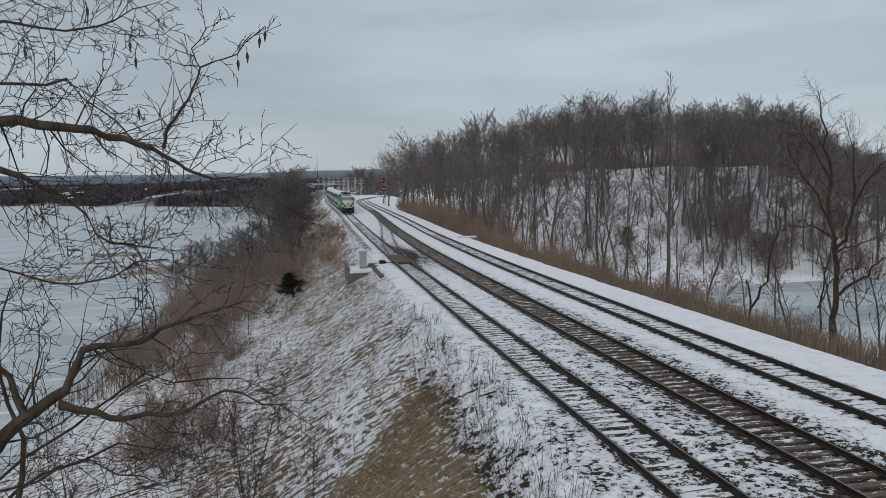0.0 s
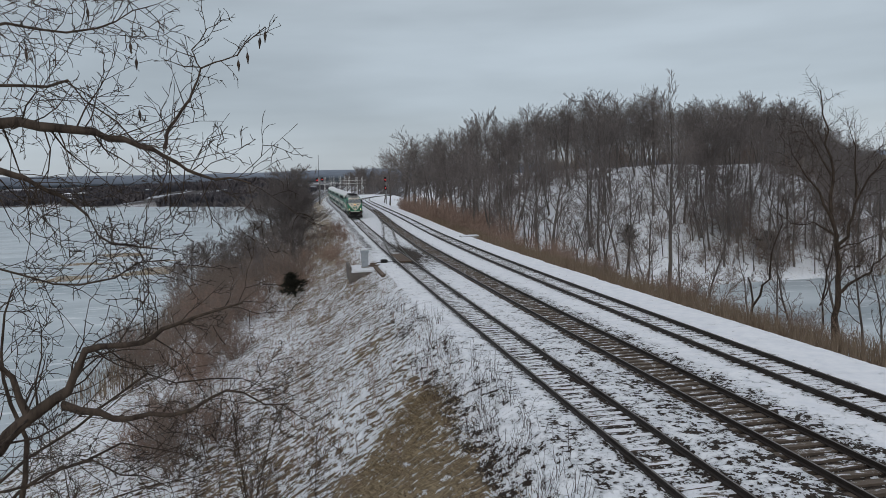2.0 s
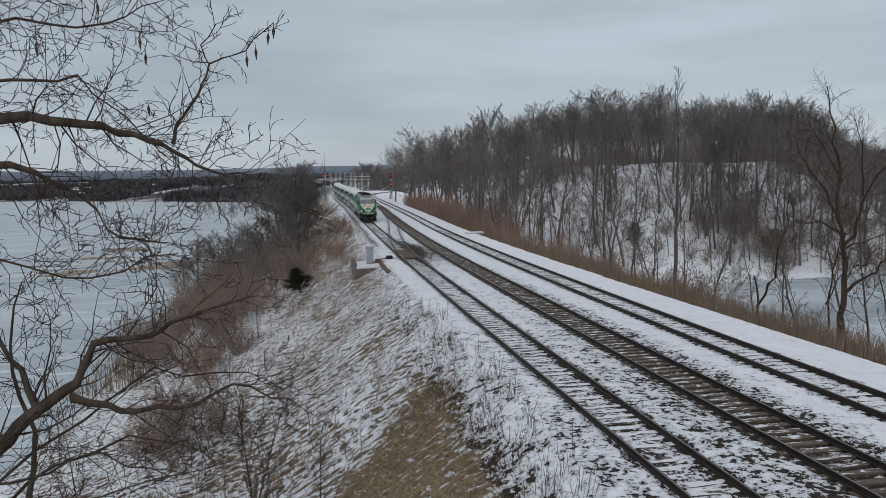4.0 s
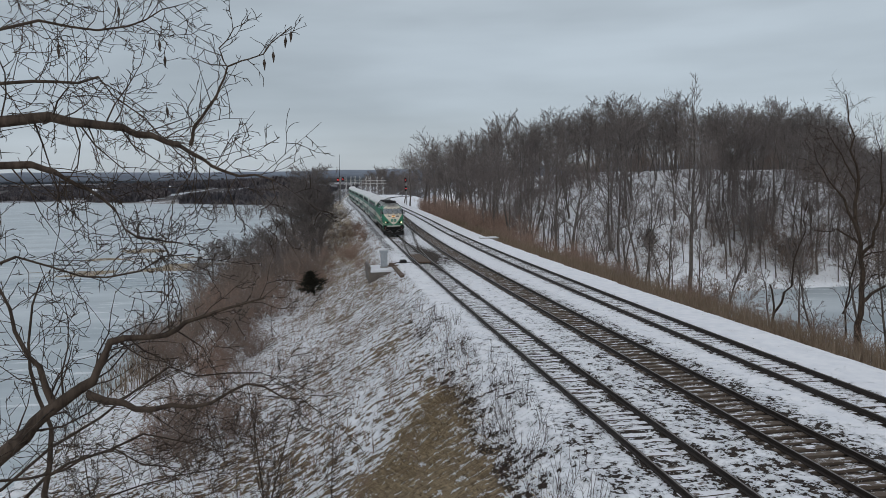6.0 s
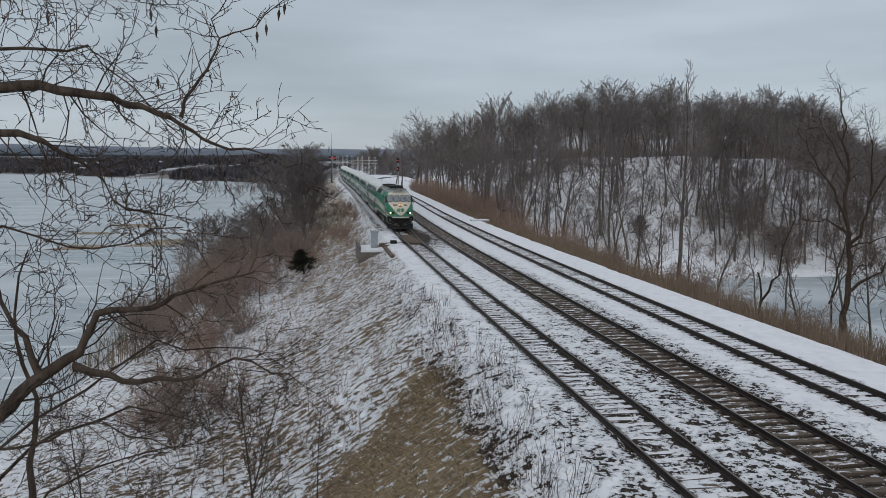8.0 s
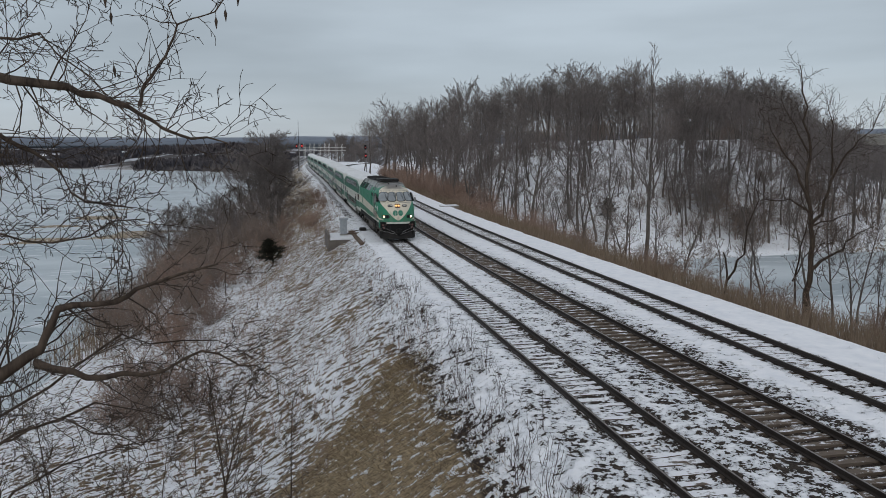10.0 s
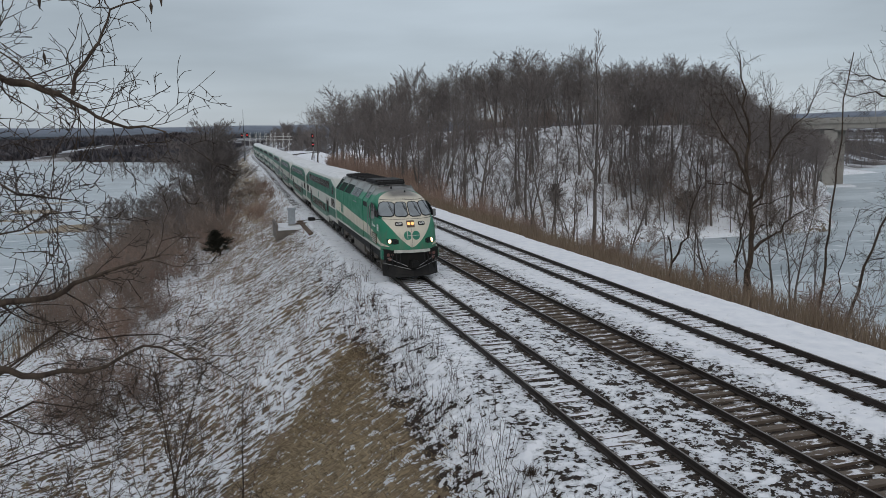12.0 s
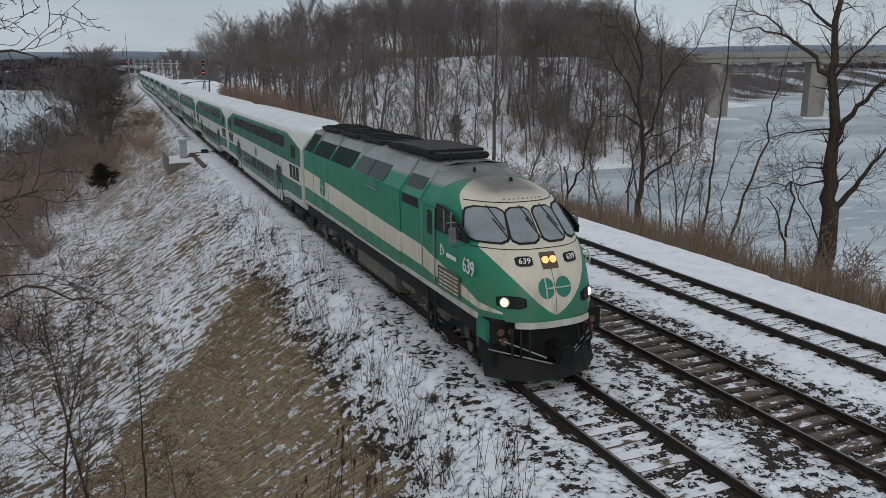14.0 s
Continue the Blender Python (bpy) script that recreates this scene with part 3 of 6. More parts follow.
def make_loco():
    e = new("locomotive")
    tagged(e, "green and cream passenger locomotive with sooty roof, lamps lit", "locomotive")
    # cab and nose shell
    bm = bmesh.new()
    zs = [1.55 + 3.07 * k / 30 for k in range(31)]
    ring = []
    for z in zs:
        row = []
        side = flank(z)
        for k in range(33):
            s = -1 + k / 16
            row.append(nose(s, z))
        a, b = row[0], row[-1]
        lead = [Vector((-side, 4.6, z)), Vector((-(side + -a.x) / 2 - 0.01, (4.6 + a.y) / 2, z))]
        tail = [Vector((-v.x, v.y, z)) for v in reversed(lead)]
        ring.append([bm.verts.new(v) for v in lead + row + tail])
    for a, b in zip(ring, ring[1:]):
        for k in range(len(a) - 1):
            bm.faces.new((a[k], a[k + 1], b[k + 1], b[k]))
    cap = [bm.verts.new((x, 4.6, 4.70 - 0.1 * abs(x))) for x in (-0.9, -0.45, 0, 0.45, 0.9)]
    top = ring[-1]
    bm.faces.new([top[0], *cap[1:4], top[-1], *reversed(top[1:-1])])
    part("cab_shell", bm, LOCO, e, smooth_faces=True)
    # hood behind the cab
    bm = bmesh.new()
    prof = ((-1.55, 1.6), (-1.55, 3.8), (-0.95, 4.62), (-0.5, 4.70), (0.5, 4.70), (0.95, 4.62), (1.55, 3.8), (1.55, 1.6))
    vs = [[bm.verts.new((x, y, z)) for x, z in prof] for y in (4.6, 6.25, 6.25, 11.2, 11.2, 18.7)]
    for k, (dx, dz) in ((0, (0, 0)), (1, (0, 0)), (2, (0.03, 0.03)), (3, (0.03, 0.03)), (4, (0.0, 0.0)), (5, (0, 0))):
        for v in vs[k]:
            v.co.x += math.copysign(dx, v.co.x)
            v.co.z += dz if v.co.z > 3 else 0
    for a, b in zip(vs, vs[1:]):
        for k in range(7):
            bm.faces.new((a[k], a[k + 1], b[k + 1], b[k]))
    bm.faces.new(vs[-1])
    part("hood", bm, LOCO, e)
    # sills and floor
    for s in (-1, 1):
        bm = bmesh.new()
        box(bm, s * 1.50, s * 1.57, 1.1, 18.7, 1.50, 1.64, 0.015)
        part("side_sill", bm, CREAM, e, "dirty cream sill")
    bm = bmesh.new()
    box(bm, -1.45, 1.45, 0.5, 18.7, 1.05, 1.58)
    part("underframe", bm, BLACK, e)
    # windscreens and their black gaskets
    for s0, s1, l0, l1 in ((-1.02, -0.54, 0.06, 0.05), (-0.485, -0.045, 0.03, 0.01), (0.045, 0.485, -0.01, -0.03), (0.54, 1.02, -0.05, -0.06)):
        bm = bmesh.new()
        patch(bm, s0 - 0.025, s1 + 0.025, 3.21, 3.97, 0.012, l0, l1, 8, 12, 0.22)
        g = part("window_gasket", bm, SOOT, e, "black rubber gasket", True)
        bm = bmesh.new()
        patch(bm, s0, s1, 3.25, 3.93, 0.026, l0, l1, 8, 12, 0.22)
        part("windscreen", bm, SHIELD, g, "windscreen with the sky's reflection painted as grey", True)
        bm = bmesh.new()
        mid = (s0 + s1) / 2 + (0.06 if s0 < 0 else -0.04)
        rod(bm, nose(mid, 3.98, 0.05), nose(mid + 0.17, 3.50, 0.05), 0.012)
        rod(bm, nose(mid + 0.05, 3.72, 0.05), nose(mid + 0.20, 3.30, 0.04), 0.014)
        part("wiper", bm, SOOT, g)
    bm = bmesh.new()
    for z in (3.12, 4.06):
        bm = bmesh.new()
        for k in range(24):
            rod(bm, nose(-0.98 + k * 1.96 / 24, z, 0.003), nose(-0.98 + (k + 1) * 1.96 / 24, z, 0.003), 0.011, sides=5)
        part("nose_seam", bm, SOOT, e)
    for k in range(9):
        s = -0.4 + 0.1 * k
        bm = bmesh.new()
        box(bm, nose(s, 4.11).x - 0.010, nose(s, 4.11).x + 0.010, nose(s, 4.11, 0.02).y - 0.008, nose(s, 4.11).y + 0.02, 4.11, 4.13)
        part("marker_light", bm, SOOT, e)
    # headlamp panel
    bm = bmesh.new()
    patch(bm, -0.14, 0.14, 2.70, 3.04, 0.012, corner=0.02)
    h = part("headlamp_panel", bm, TIMBER, e, "square amber-tinted headlamp panel")
    for x in (-0.10, 0.10):
        bm = bmesh.new()
        disc(bm, nose(x / 1.49, 2.88, 0.035), (0, -1, 0.3), 0.085)
        part("headlamp", bm, HEADLAMP, h, "lit warm headlamp")
    # number boards
    for s in (-0.40, 0.40):
        bm = bmesh.new()
        patch(bm, s - 0.125, s + 0.125, 2.78, 2.98, 0.02, corner=0.2)
        nb = part("number_board", bm, SOOT, e, "black number board with white figures")
        p = nose(s, 2.88, 0.034)
        q = nose(s + 0.1, 2.88) - nose(s - 0.1, 2.88)
        place("figures", letters("639", 0.19, WHITE, "figures"), nb, "white figures 639",
              Matrix.Translation(p) @ pose(0, 0, 0, 57, 0, math.degrees(math.atan2(q.y, q.x))))
    # lamp recesses
    for sg in (-1, 1):
        bm = bmesh.new()
        a, b = sorted((sg * 0.47, sg * 0.83))
        patch(bm, a, b, 1.86, 2.15, 0.006, corner=0.28)
        rec = part("lamp_recess", bm, GRILLE, e, "dark green lamp recess")
        for s, mat, nm in ((sg * 0.74, LAMP if sg > 0 else LAMPCOOL, "ditch_lamp"), (sg * 0.57, GLASS, "marker_lamp")):
            p, o = nose(s, 2.0, 0.02), nose(s, 2.0, 0.12) - nose(s, 2.0)
            bm = bmesh.new()
            disc(bm, p, o, 0.125)
            rim = part(nm, bm, STEEL if nm == "ditch_lamp" else SOOT, rec)
            bm = bmesh.new()
            disc(bm, p + o * 0.12, o, 0.095 if nm == "ditch_lamp" else 0.07)
            part("lens", bm, mat, e, "lit lamp lens" if nm == "ditch_lamp" else "unlit round lens")
    # round two-lobed emblem on the nose, cut by thin pale bars
    for sg in (-1, 1):
        bm = bmesh.new()
        c = bm.verts.new(nose(sg * 0.145, 2.30, 0.014))
        rim = []
        for k in range(28):
            a = k * math.tau / 28
            dx = 0.205 * math.cos(a)
            if sg < 0:
                dx = min(dx, 0.17)
            rim.append(bm.verts.new(nose(sg * 0.145 + dx / 1.5, 2.30 + 0.225 * math.sin(a), 0.014)))
        for k in range(28):
            bm.faces.new((c, rim[k], rim[(k + 1) % 28]))
        part("emblem", bm, MARK, e, "round green emblem")
    bm = bmesh.new()
    patch(bm, -0.15, 0.28, 2.285, 2.315, 0.02, corner=0)
    patch(bm, -0.165, -0.145, 2.08, 2.52, 0.02, corner=0)
    part("emblem_bars", bm, CREAM, e)
    bm = bmesh.new()
    for k in range(12):
        z = 1.72 + k * 0.09
        rod(bm, nose(0, z, 0.002), nose(0, z + 0.09, 0.002), 0.006, sides=5)
    part("centre_seam", bm, SOOT, e)
    # bumper beam and plough
    bm = bmesh.new()
    patch(bm, -0.62, 0.62, 1.42, 1.57, 0.06, corner=0.02)
    part("bumper_plate", bm, CREAM, e, "pale bumper plate")
    for s in (-1, 1):
        bm = bmesh.new()
        box(bm, s * 1.2, s * 1.52, 0.62, 1.2, 1.05, 1.56, 0.03)
        part("corner_apron", bm, MARK, e)
    bm = bmesh.new()
    prow = [(-1.48, 0.95), (-0.9, 0.36), (0, 0.08), (0.9, 0.36), (1.48, 0.95)]
    rows = [[bm.verts.new((x, y - (0, 0.06, 0.12, 0.20)[k], 0.18 + (0.34 + 0.26 * abs(x) / 1.5) * (1, 0.66, 0.33, 0)[k])) for x, y in prow] for k in range(4)]
    rear = [[bm.verts.new(v.co + Vector((0, 0.08, 0))) for v in r] for r in rows]
    for rs in (rows, rear):
        for a, b in zip(rs, rs[1:]):
            for k in range(4):
                bm.faces.new((a[k], a[k + 1], b[k + 1], b[k]))
    for k in range(4):
        bm.faces.new((rows[0][k], rear[0][k], rear[0][k + 1], rows[0][k + 1]))
        bm.faces.new((rows[3][k], rear[3][k], rear[3][k + 1], rows[3][k + 1]))
    part("snow_plough", bm, PLOUGH, e, "scuffed black steel snow plough")
    bm = bmesh.new()
    box(bm, -1.32, 1.32, 0.62, 1.6, 0.30, 1.5, 0.05)
    box(bm, -0.75, 0.75, 0.30, 0.70, 0.55, 1.46, 0.04)
    part("pilot", bm, BLACK, e, "black pilot behind the plough")
    for s in (-1, 1):
        bm = bmesh.new()
        rod(bm, (s * 0.30, 0.0, 0.72), (s * 1.46, 0.62, 1.22), 0.02)
        rod(bm, (s * 0.15, -0.02, 0.56), (s * 1.44, 0.72, 0.86), 0.02)
        part("pilot_rail", bm, STEEL, e)
        for k in range(3):
            bm = bmesh.new()
            y = 0.24 + 0.05 * k
            rod(bm, (s * (0.62 + 0.2 * k), y, 1.42), (s * (0.66 + 0.2 * k), y - 0.10, 0.95), 0.028)
            rod(bm, (s * (0.66 + 0.2 * k), y - 0.10, 0.95), (s * (0.60 + 0.2 * k), y, 0.72), 0.028)
            part("brake_hose", bm, SOOT, e)
    bm = bmesh.new()
    box(bm, -0.16, 0.16, -0.35, 0.6, 0.72, 1.02, 0.04)
    box(bm, -0.22, 0.22, -0.42, -0.18, 0.66, 1.06, 0.06)
    part("coupler", bm, BLACK, e)
    for s in (-1, 1):
        bm = bmesh.new()
        disc(bm, (s * 1.22, 0.50, 1.30), (0, -1, 0), 0.09)
        disc(bm, (s * 1.02, 0.38, 1.32), (0, -1, 0), 0.07)
        disc(bm, (s * 1.15, 0.45, 1.08), (0, -1, 0), 0.09)
        part("marker_cluster", bm, RUSTY, e, "dull reddish round marker lamps")
    # flank details
    for s in (-1, 1):
        xw = s * 1.556

        def plate(name, y0, y1, z0, z1, mat, thick=0.02, bevel=0.01, label="", holder=e):
            b2 = bmesh.new()
            box(b2, xw - s * 0.02, xw + s * thick, y0, y1, z0, z1, bevel)
            return part(name, b2, mat, holder, label)

        d = plate("cab_door", 3.62, 4.30, 1.75, 3.70, LOCO, 0.012)
        plate("door_window", 3.78, 4.14, 2.95, 3.62, GLASS, 0.02, 0.02, "", d)
        for y in (3.55, 4.42):
            bm = bmesh.new()
            rod(bm, (xw + s * 0.05, y, 1.75), (xw + s * 0.05, y, 3.75), 0.018)
            part("grab_rail", bm, STEEL, e)
        # side window in an arched frame
        for name, grow, out, mat in (("side_window_frame", 0.05, 0.012, SOOT), ("side_window", 0.0, 0.02, GLASS)):
            bm = bmesh.new()
            pts = [(3.42 + grow, 3.22 - grow), (3.42 + grow, 3.80 + grow)] + [(3.42 - 1.72 * k / 10 - grow * k / 10, 3.80 + grow - 0.50 * (k / 10) ** 2) for k in range(1, 11)] + [(1.72 - grow, 3.22 - grow)]
            xo = lambda y: s * (1.558 + out) - s * max(0, 2.2 - y) * 0.06
            f = [bm.verts.new((xo(y), y, z)) for y, z in pts]
            g = [bm.verts.new((xo(y) - s * 0.05, y, z)) for y, z in pts]
            bm.faces.new(f if s > 0 else list(reversed(f)))
            for k in range(len(f)):
                bm.faces.new((f[k], f[(k + 1) % len(f)], g[(k + 1) % len(f)], g[k]))
            part(name, bm, mat, e)
        for y in (2.95, 2.5):
            bm = bmesh.new()
            box(bm, xw, xw + s * 0.035, y - 0.025, y + 0.025, 3.22, 3.78)
            part("window_bar", bm, STEEL, e)
        m = bmesh.new()
        box(m, xw + s * 0.06, xw + s * 0.24, 2.10, 2.18, 3.08, 3.48, 0.02)
        rod(m, (xw, 2.2, 3.58), (xw + s * 0.3, 2.14, 3.6), 0.015)
        rod(m, (xw, 2.2, 2.98), (xw + s * 0.2, 2.14, 3.0), 0.015)
        part("mirror", m, STEEL, e, "upright wing mirror")
        # lettering
        turn = pose(0, 0, 0, 90, 0, -90 if s < 0 else 90)
        place("road_number", letters("639", 0.50, WHITE, "road_number"), e, "white figures 639", Matrix.Translation((s * 1.572 - s * 0.01, 1.55, 2.62)) @ pose(0, 0, 0, 0, 0, s * 3.5) @ turn)
        bm = bmesh.new()
        box(bm, xw, xw + s * 0.012, 2.25, 2.85, 2.60, 2.70)
        rod(bm, (xw + s * 0.005, 3.0, 2.66), (xw + s * 0.005, 3.2, 2.86), 0.014)
        rod(bm, (xw + s * 0.005, 3.2, 2.86), (xw + s * 0.005, 3.24, 2.56), 0.014)
        rod(bm, (xw + s * 0.005, 3.24, 2.56), (xw + s * 0.005, 3.0, 2.66), 0.014)
        part("wordmark", bm, WHITE, e, "small white wordmark as plain shapes")
        # step grille
        g = plate("step_grille", 2.05, 3.42, 1.70, 2.26, RUSTFRAME, 0.012)
        for k in range(5):
            bm = bmesh.new()
            for q in range(4):
                box(bm, xw, xw + s * 0.03, 2.14 + q * 0.31, 2.38 + q * 0.31, 1.76 + k * 0.10, 1.80 + k * 0.10)
            part("slat", bm, CREAM, g)
        # door seams, service door, emblem
        for y in (6.25, 8.2, 9.35, 11.2, 14.6, 17.0):
            plate("panel_seam", y, y + 0.025, 1.66, 3.76, MARK, 0.004, 0)
        sd = plate("service_door", 8.3, 9.3, 1.75, 3.42, LOCO, 0.012)
        bm = bmesh.new()
        rod(bm, (xw + s * 0.05, 8.2, 3.52), (xw + s * 0.05, 9.7, 3.52), 0.025)
        part("door_track", bm, STEEL, sd)
        bm = bmesh.new()
        for dy in (-0.2, 0.2):
            c = bm.verts.new((s * 1.566, 15.5 + dy, 2.62))
            rim = [bm.verts.new((s * 1.566, 15.5 + dy + 0.23 * math.cos(k * math.tau / 24) * 0.95, 2.62 + 0.36 * math.sin(k * math.tau / 24))) for k in range(24)]
            for k in range(24):
                bm.faces.new((c, rim[k], rim[(k + 1) % 24]) if s > 0 else (c, rim[(k + 1) % 24], rim[k]))
        part("flank_emblem", bm, MARK, e, "round green emblem")
        bm = bmesh.new()
        box(bm, s * 1.564, s * 1.574, 15.2, 15.8, 2.60, 2.64)
        box(bm, s * 1.564, s * 1.574, 15.49, 15.52, 2.3, 2.94)
        part("flank_emblem_bars", bm, CREAM, e)
        # canted grilles under the roof
        for y0, y1, lo, hi, mat in ((17.1, 18.5, 0.02, 0.86, GRILLE), (14.3, 16.9, 0.02, 0.66, GRILLE), (11.4, 14.1, 0.02, 0.68, GRILLE), (7.75, 10.9, 0.03, 0.60, PANE), (4.85, 6.1, 0.22, 0.60, GLASS)):
            bm = bmesh.new()
            off = 0.06 if 6.3 < y0 < 11 else 0.012
            q = [Vector((s * (1.55 - 0.60 * f), y, 3.8 + 0.82 * f)) + Vector((s * 0.81, 0, 0.59)) * off for f, y in ((lo, y0), (lo, y1), (hi, y1), (hi, y0))]
            v = [bm.verts.new(p) for p in q] + [bm.verts.new(p - Vector((s * 0.81, 0, 0.59)) * 0.05) for p in q]
            for f in ((0, 1, 2, 3), (0, 1, 5, 4), (1, 2, 6, 5), (2, 3, 7, 6), (3, 0, 4, 7)):
                bm.faces.new([v[k] for k in f])
            gr = part("roof_grille", bm, mat, e, "dark sloping roof grille")
            bm = bmesh.new()
            for k in range(1, 3 if mat is GRILLE else 2):
                y = y0 + (y1 - y0) * k / (3 if mat is GRILLE else 2)
                a, b = q[0].lerp(q[1], (y - y0) / (y1 - y0)), q[3].lerp(q[2], (y - y0) / (y1 - y0))
                rod(bm, a, b, 0.012, sides=5)
            tagged(part("rib", bm, MARK if mat is GLASS else SOOT, gr), kind="stuff")
        plate("vent", 4.85, 6.1, 3.50, 3.76, SOOT, 0.008)
        for y in (4.62, 6.25, 11.2, 14.2, 17.0):
            bm = bmesh.new()
            rod(bm, (s * 1.57, y, 3.78), (s * 0.97, y, 4.66), 0.03, sides=6)
            part("roof_seam", bm, LOCO, e)
        # steps below the cab door
        bm = bmesh.new()
        for z in (0.45, 0.78, 1.12):
            box(bm, s * 1.30, s * 1.55, 3.7, 4.2, z, z + 0.04)
        for y in (3.7, 4.2):
            box(bm, s * 1.50, s * 1.55, y - 0.025, y + 0.025, 0.42, 1.55)
        part("cab_steps", bm, SOOT, e)
        # rear corner rail
        bm = bmesh.new()
        rod(bm, (s * 1.5, 18.78, 1.7), (s * 1.5, 18.78, 2.7), 0.02)
        part("rear_handrail", bm, WHITE, e)
    # roof equipment
    bm = bmesh.new()
    box(bm, -0.80, 0.80, 5.2, 9.6, 4.70, 4.88, 0.05)
    box(bm, -0.88, 0.88, 5.7, 8.6, 4.84, 4.95, 0.04)
    part("exhaust_housing", bm, SOOT, e, "sooty black exhaust housing")
    for k in range(3):
        bm = bmesh.new()
        box(bm, -0.8, 0.8, 10.2 + 2.8 * k, 12.6 + 2.8 * k, 4.70, 4.84, 0.03)
        f = part("radiator_fan_deck", bm, SOOT, e)
        for q in range(4):
            bm = bmesh.new()
            y = 10.5 + 2.8 * k + q * 0.55
            rod(bm, (-0.75, y, 4.86), (0.75, y, 4.86), 0.03, sides=6)
            part("guard_bar", bm, SOOT, f)
    for a, b, r in (((-0.3, 3.9, 4.5), (-0.3, 3.9, 4.66), 0.05), ((0.25, 2.9, 4.35), (0.25, 2.9, 4.48), 0.06), ((-0.5, 5.0, 4.66), (-0.5, 5.0, 4.95), 0.03)):
        bm = bmesh.new()
        rod(bm, a, b, r, r * 0.7)
        part("aerial", bm, SOOT, e)
    bm = bmesh.new()
    for x in (-0.18, 0, 0.18):
        rod(bm, (x, 18.0, 4.86), (x, 17.5, 4.86), 0.05, 0.09, 10)
    part("horn", bm, SOOT, e)
    # fuel tank and running gear
    bm = bmesh.new()
    box(bm, -1.35, 1.35, 7.3, 11.6, 0.38, 1.12, 0.12)
    part("fuel_tank", bm, TANK, e, "dusty grey fuel tank")
    for s in (-1, 1):
        for y in (6.3, 12.5):
            bm = bmesh.new()
            rod(bm, (s * 1.15, y - 0.55, 0.88), (s * 1.15, y + 0.55, 0.88), 0.20, sides=14)
            part("air_reservoir", bm, TANK, e)
        bm = bmesh.new()
        rod(bm, (s * 1.42, 5.4, 1.16), (s * 1.42, 13.2, 1.16), 0.025)
        rod(bm, (s * 1.42, 5.4, 1.28), (s * 1.42, 16.8, 1.28), 0.02)
        part("air_pipe", bm, TANK, e)
    wheels = []
    for y0 in (3.2, 14.6):
        bm = bmesh.new()
        for s in (-1, 1):
            box(bm, s * 1.02, s * 1.22, y0 - 1.95, y0 + 1.95, 0.62, 0.92, 0.04)
            for dy in (-1.35, 1.35):
                box(bm, s * 1.18, s * 1.34, y0 + dy - 0.2, y0 + dy + 0.2, 0.38, 0.72, 0.04)
                rod(bm, (s * 1.18, y0 + dy * 0.62, 0.55), (s * 1.18, y0 + dy * 0.62, 1.15), 0.11)
        box(bm, -1.0, 1.0, y0 - 0.4, y0 + 0.4, 0.55, 1.05)
        fr = part("bogie_frame", bm, BLACK, e)
        for s in (-1, 1):
            for dy in (-1.35, 1.35):
                for off in (-0.34, 0.34):
                    bm = bmesh.new()
                    rod(bm, (s * 1.27, y0 + dy + off, 0.64), (s * 1.27, y0 + dy + off, 1.02), 0.055, sides=8)
                    for k in range(5):
                        rod(bm, (s * 1.27, y0 + dy + off, 0.66 + 0.07 * k), (s * 1.27, y0 + dy + off, 0.70 + 0.07 * k), 0.085, sides=10)
                    part("coil_spring", bm, TANK, fr)
                bm = bmesh.new()
                disc(bm, (s * 1.37, y0 + dy, 0.52), (s, 0, 0), 0.13)
                part("axle_cap", bm, TANK, fr)
            bm = bmesh.new()
            rod(bm, (s * 1.30, y0 - 1.0, 1.02), (s * 1.30, y0 + 0.9, 0.86), 0.05)
            rod(bm, (s * 1.30, y0 + 0.2, 0.80), (s * 1.30, y0 + 0.75, 0.80), 0.10, sides=12)
            part("brake_cylinder", bm, TANK, fr)
        for dy in (-1.35, 1.35):
            bm = bmesh.new()
            rod(bm, (-1.0, 0, 0), (1.0, 0, 0), 0.09, sides=12)
            for s in (-1, 1):
                rod(bm, (s * 0.70, 0, 0), (s * 0.83, 0, 0), 0.51, sides=28)
                rod(bm, (s * 0.83, 0, 0), (s * 0.86, 0, 0), 0.40, 0.30, sides=20)
                for k in range(5):
                    a = k * math.tau / 5
                    rod(bm, (s * 0.86, 0.2 * math.cos(a), 0.2 * math.sin(a)), (s * 0.88, 0.2 * math.cos(a), 0.2 * math.sin(a)), 0.05, sides=6)
            w = part("wheelset", bm, BLACK, e)
            wheels.append((w, y0 + dy))
    return e, wheels


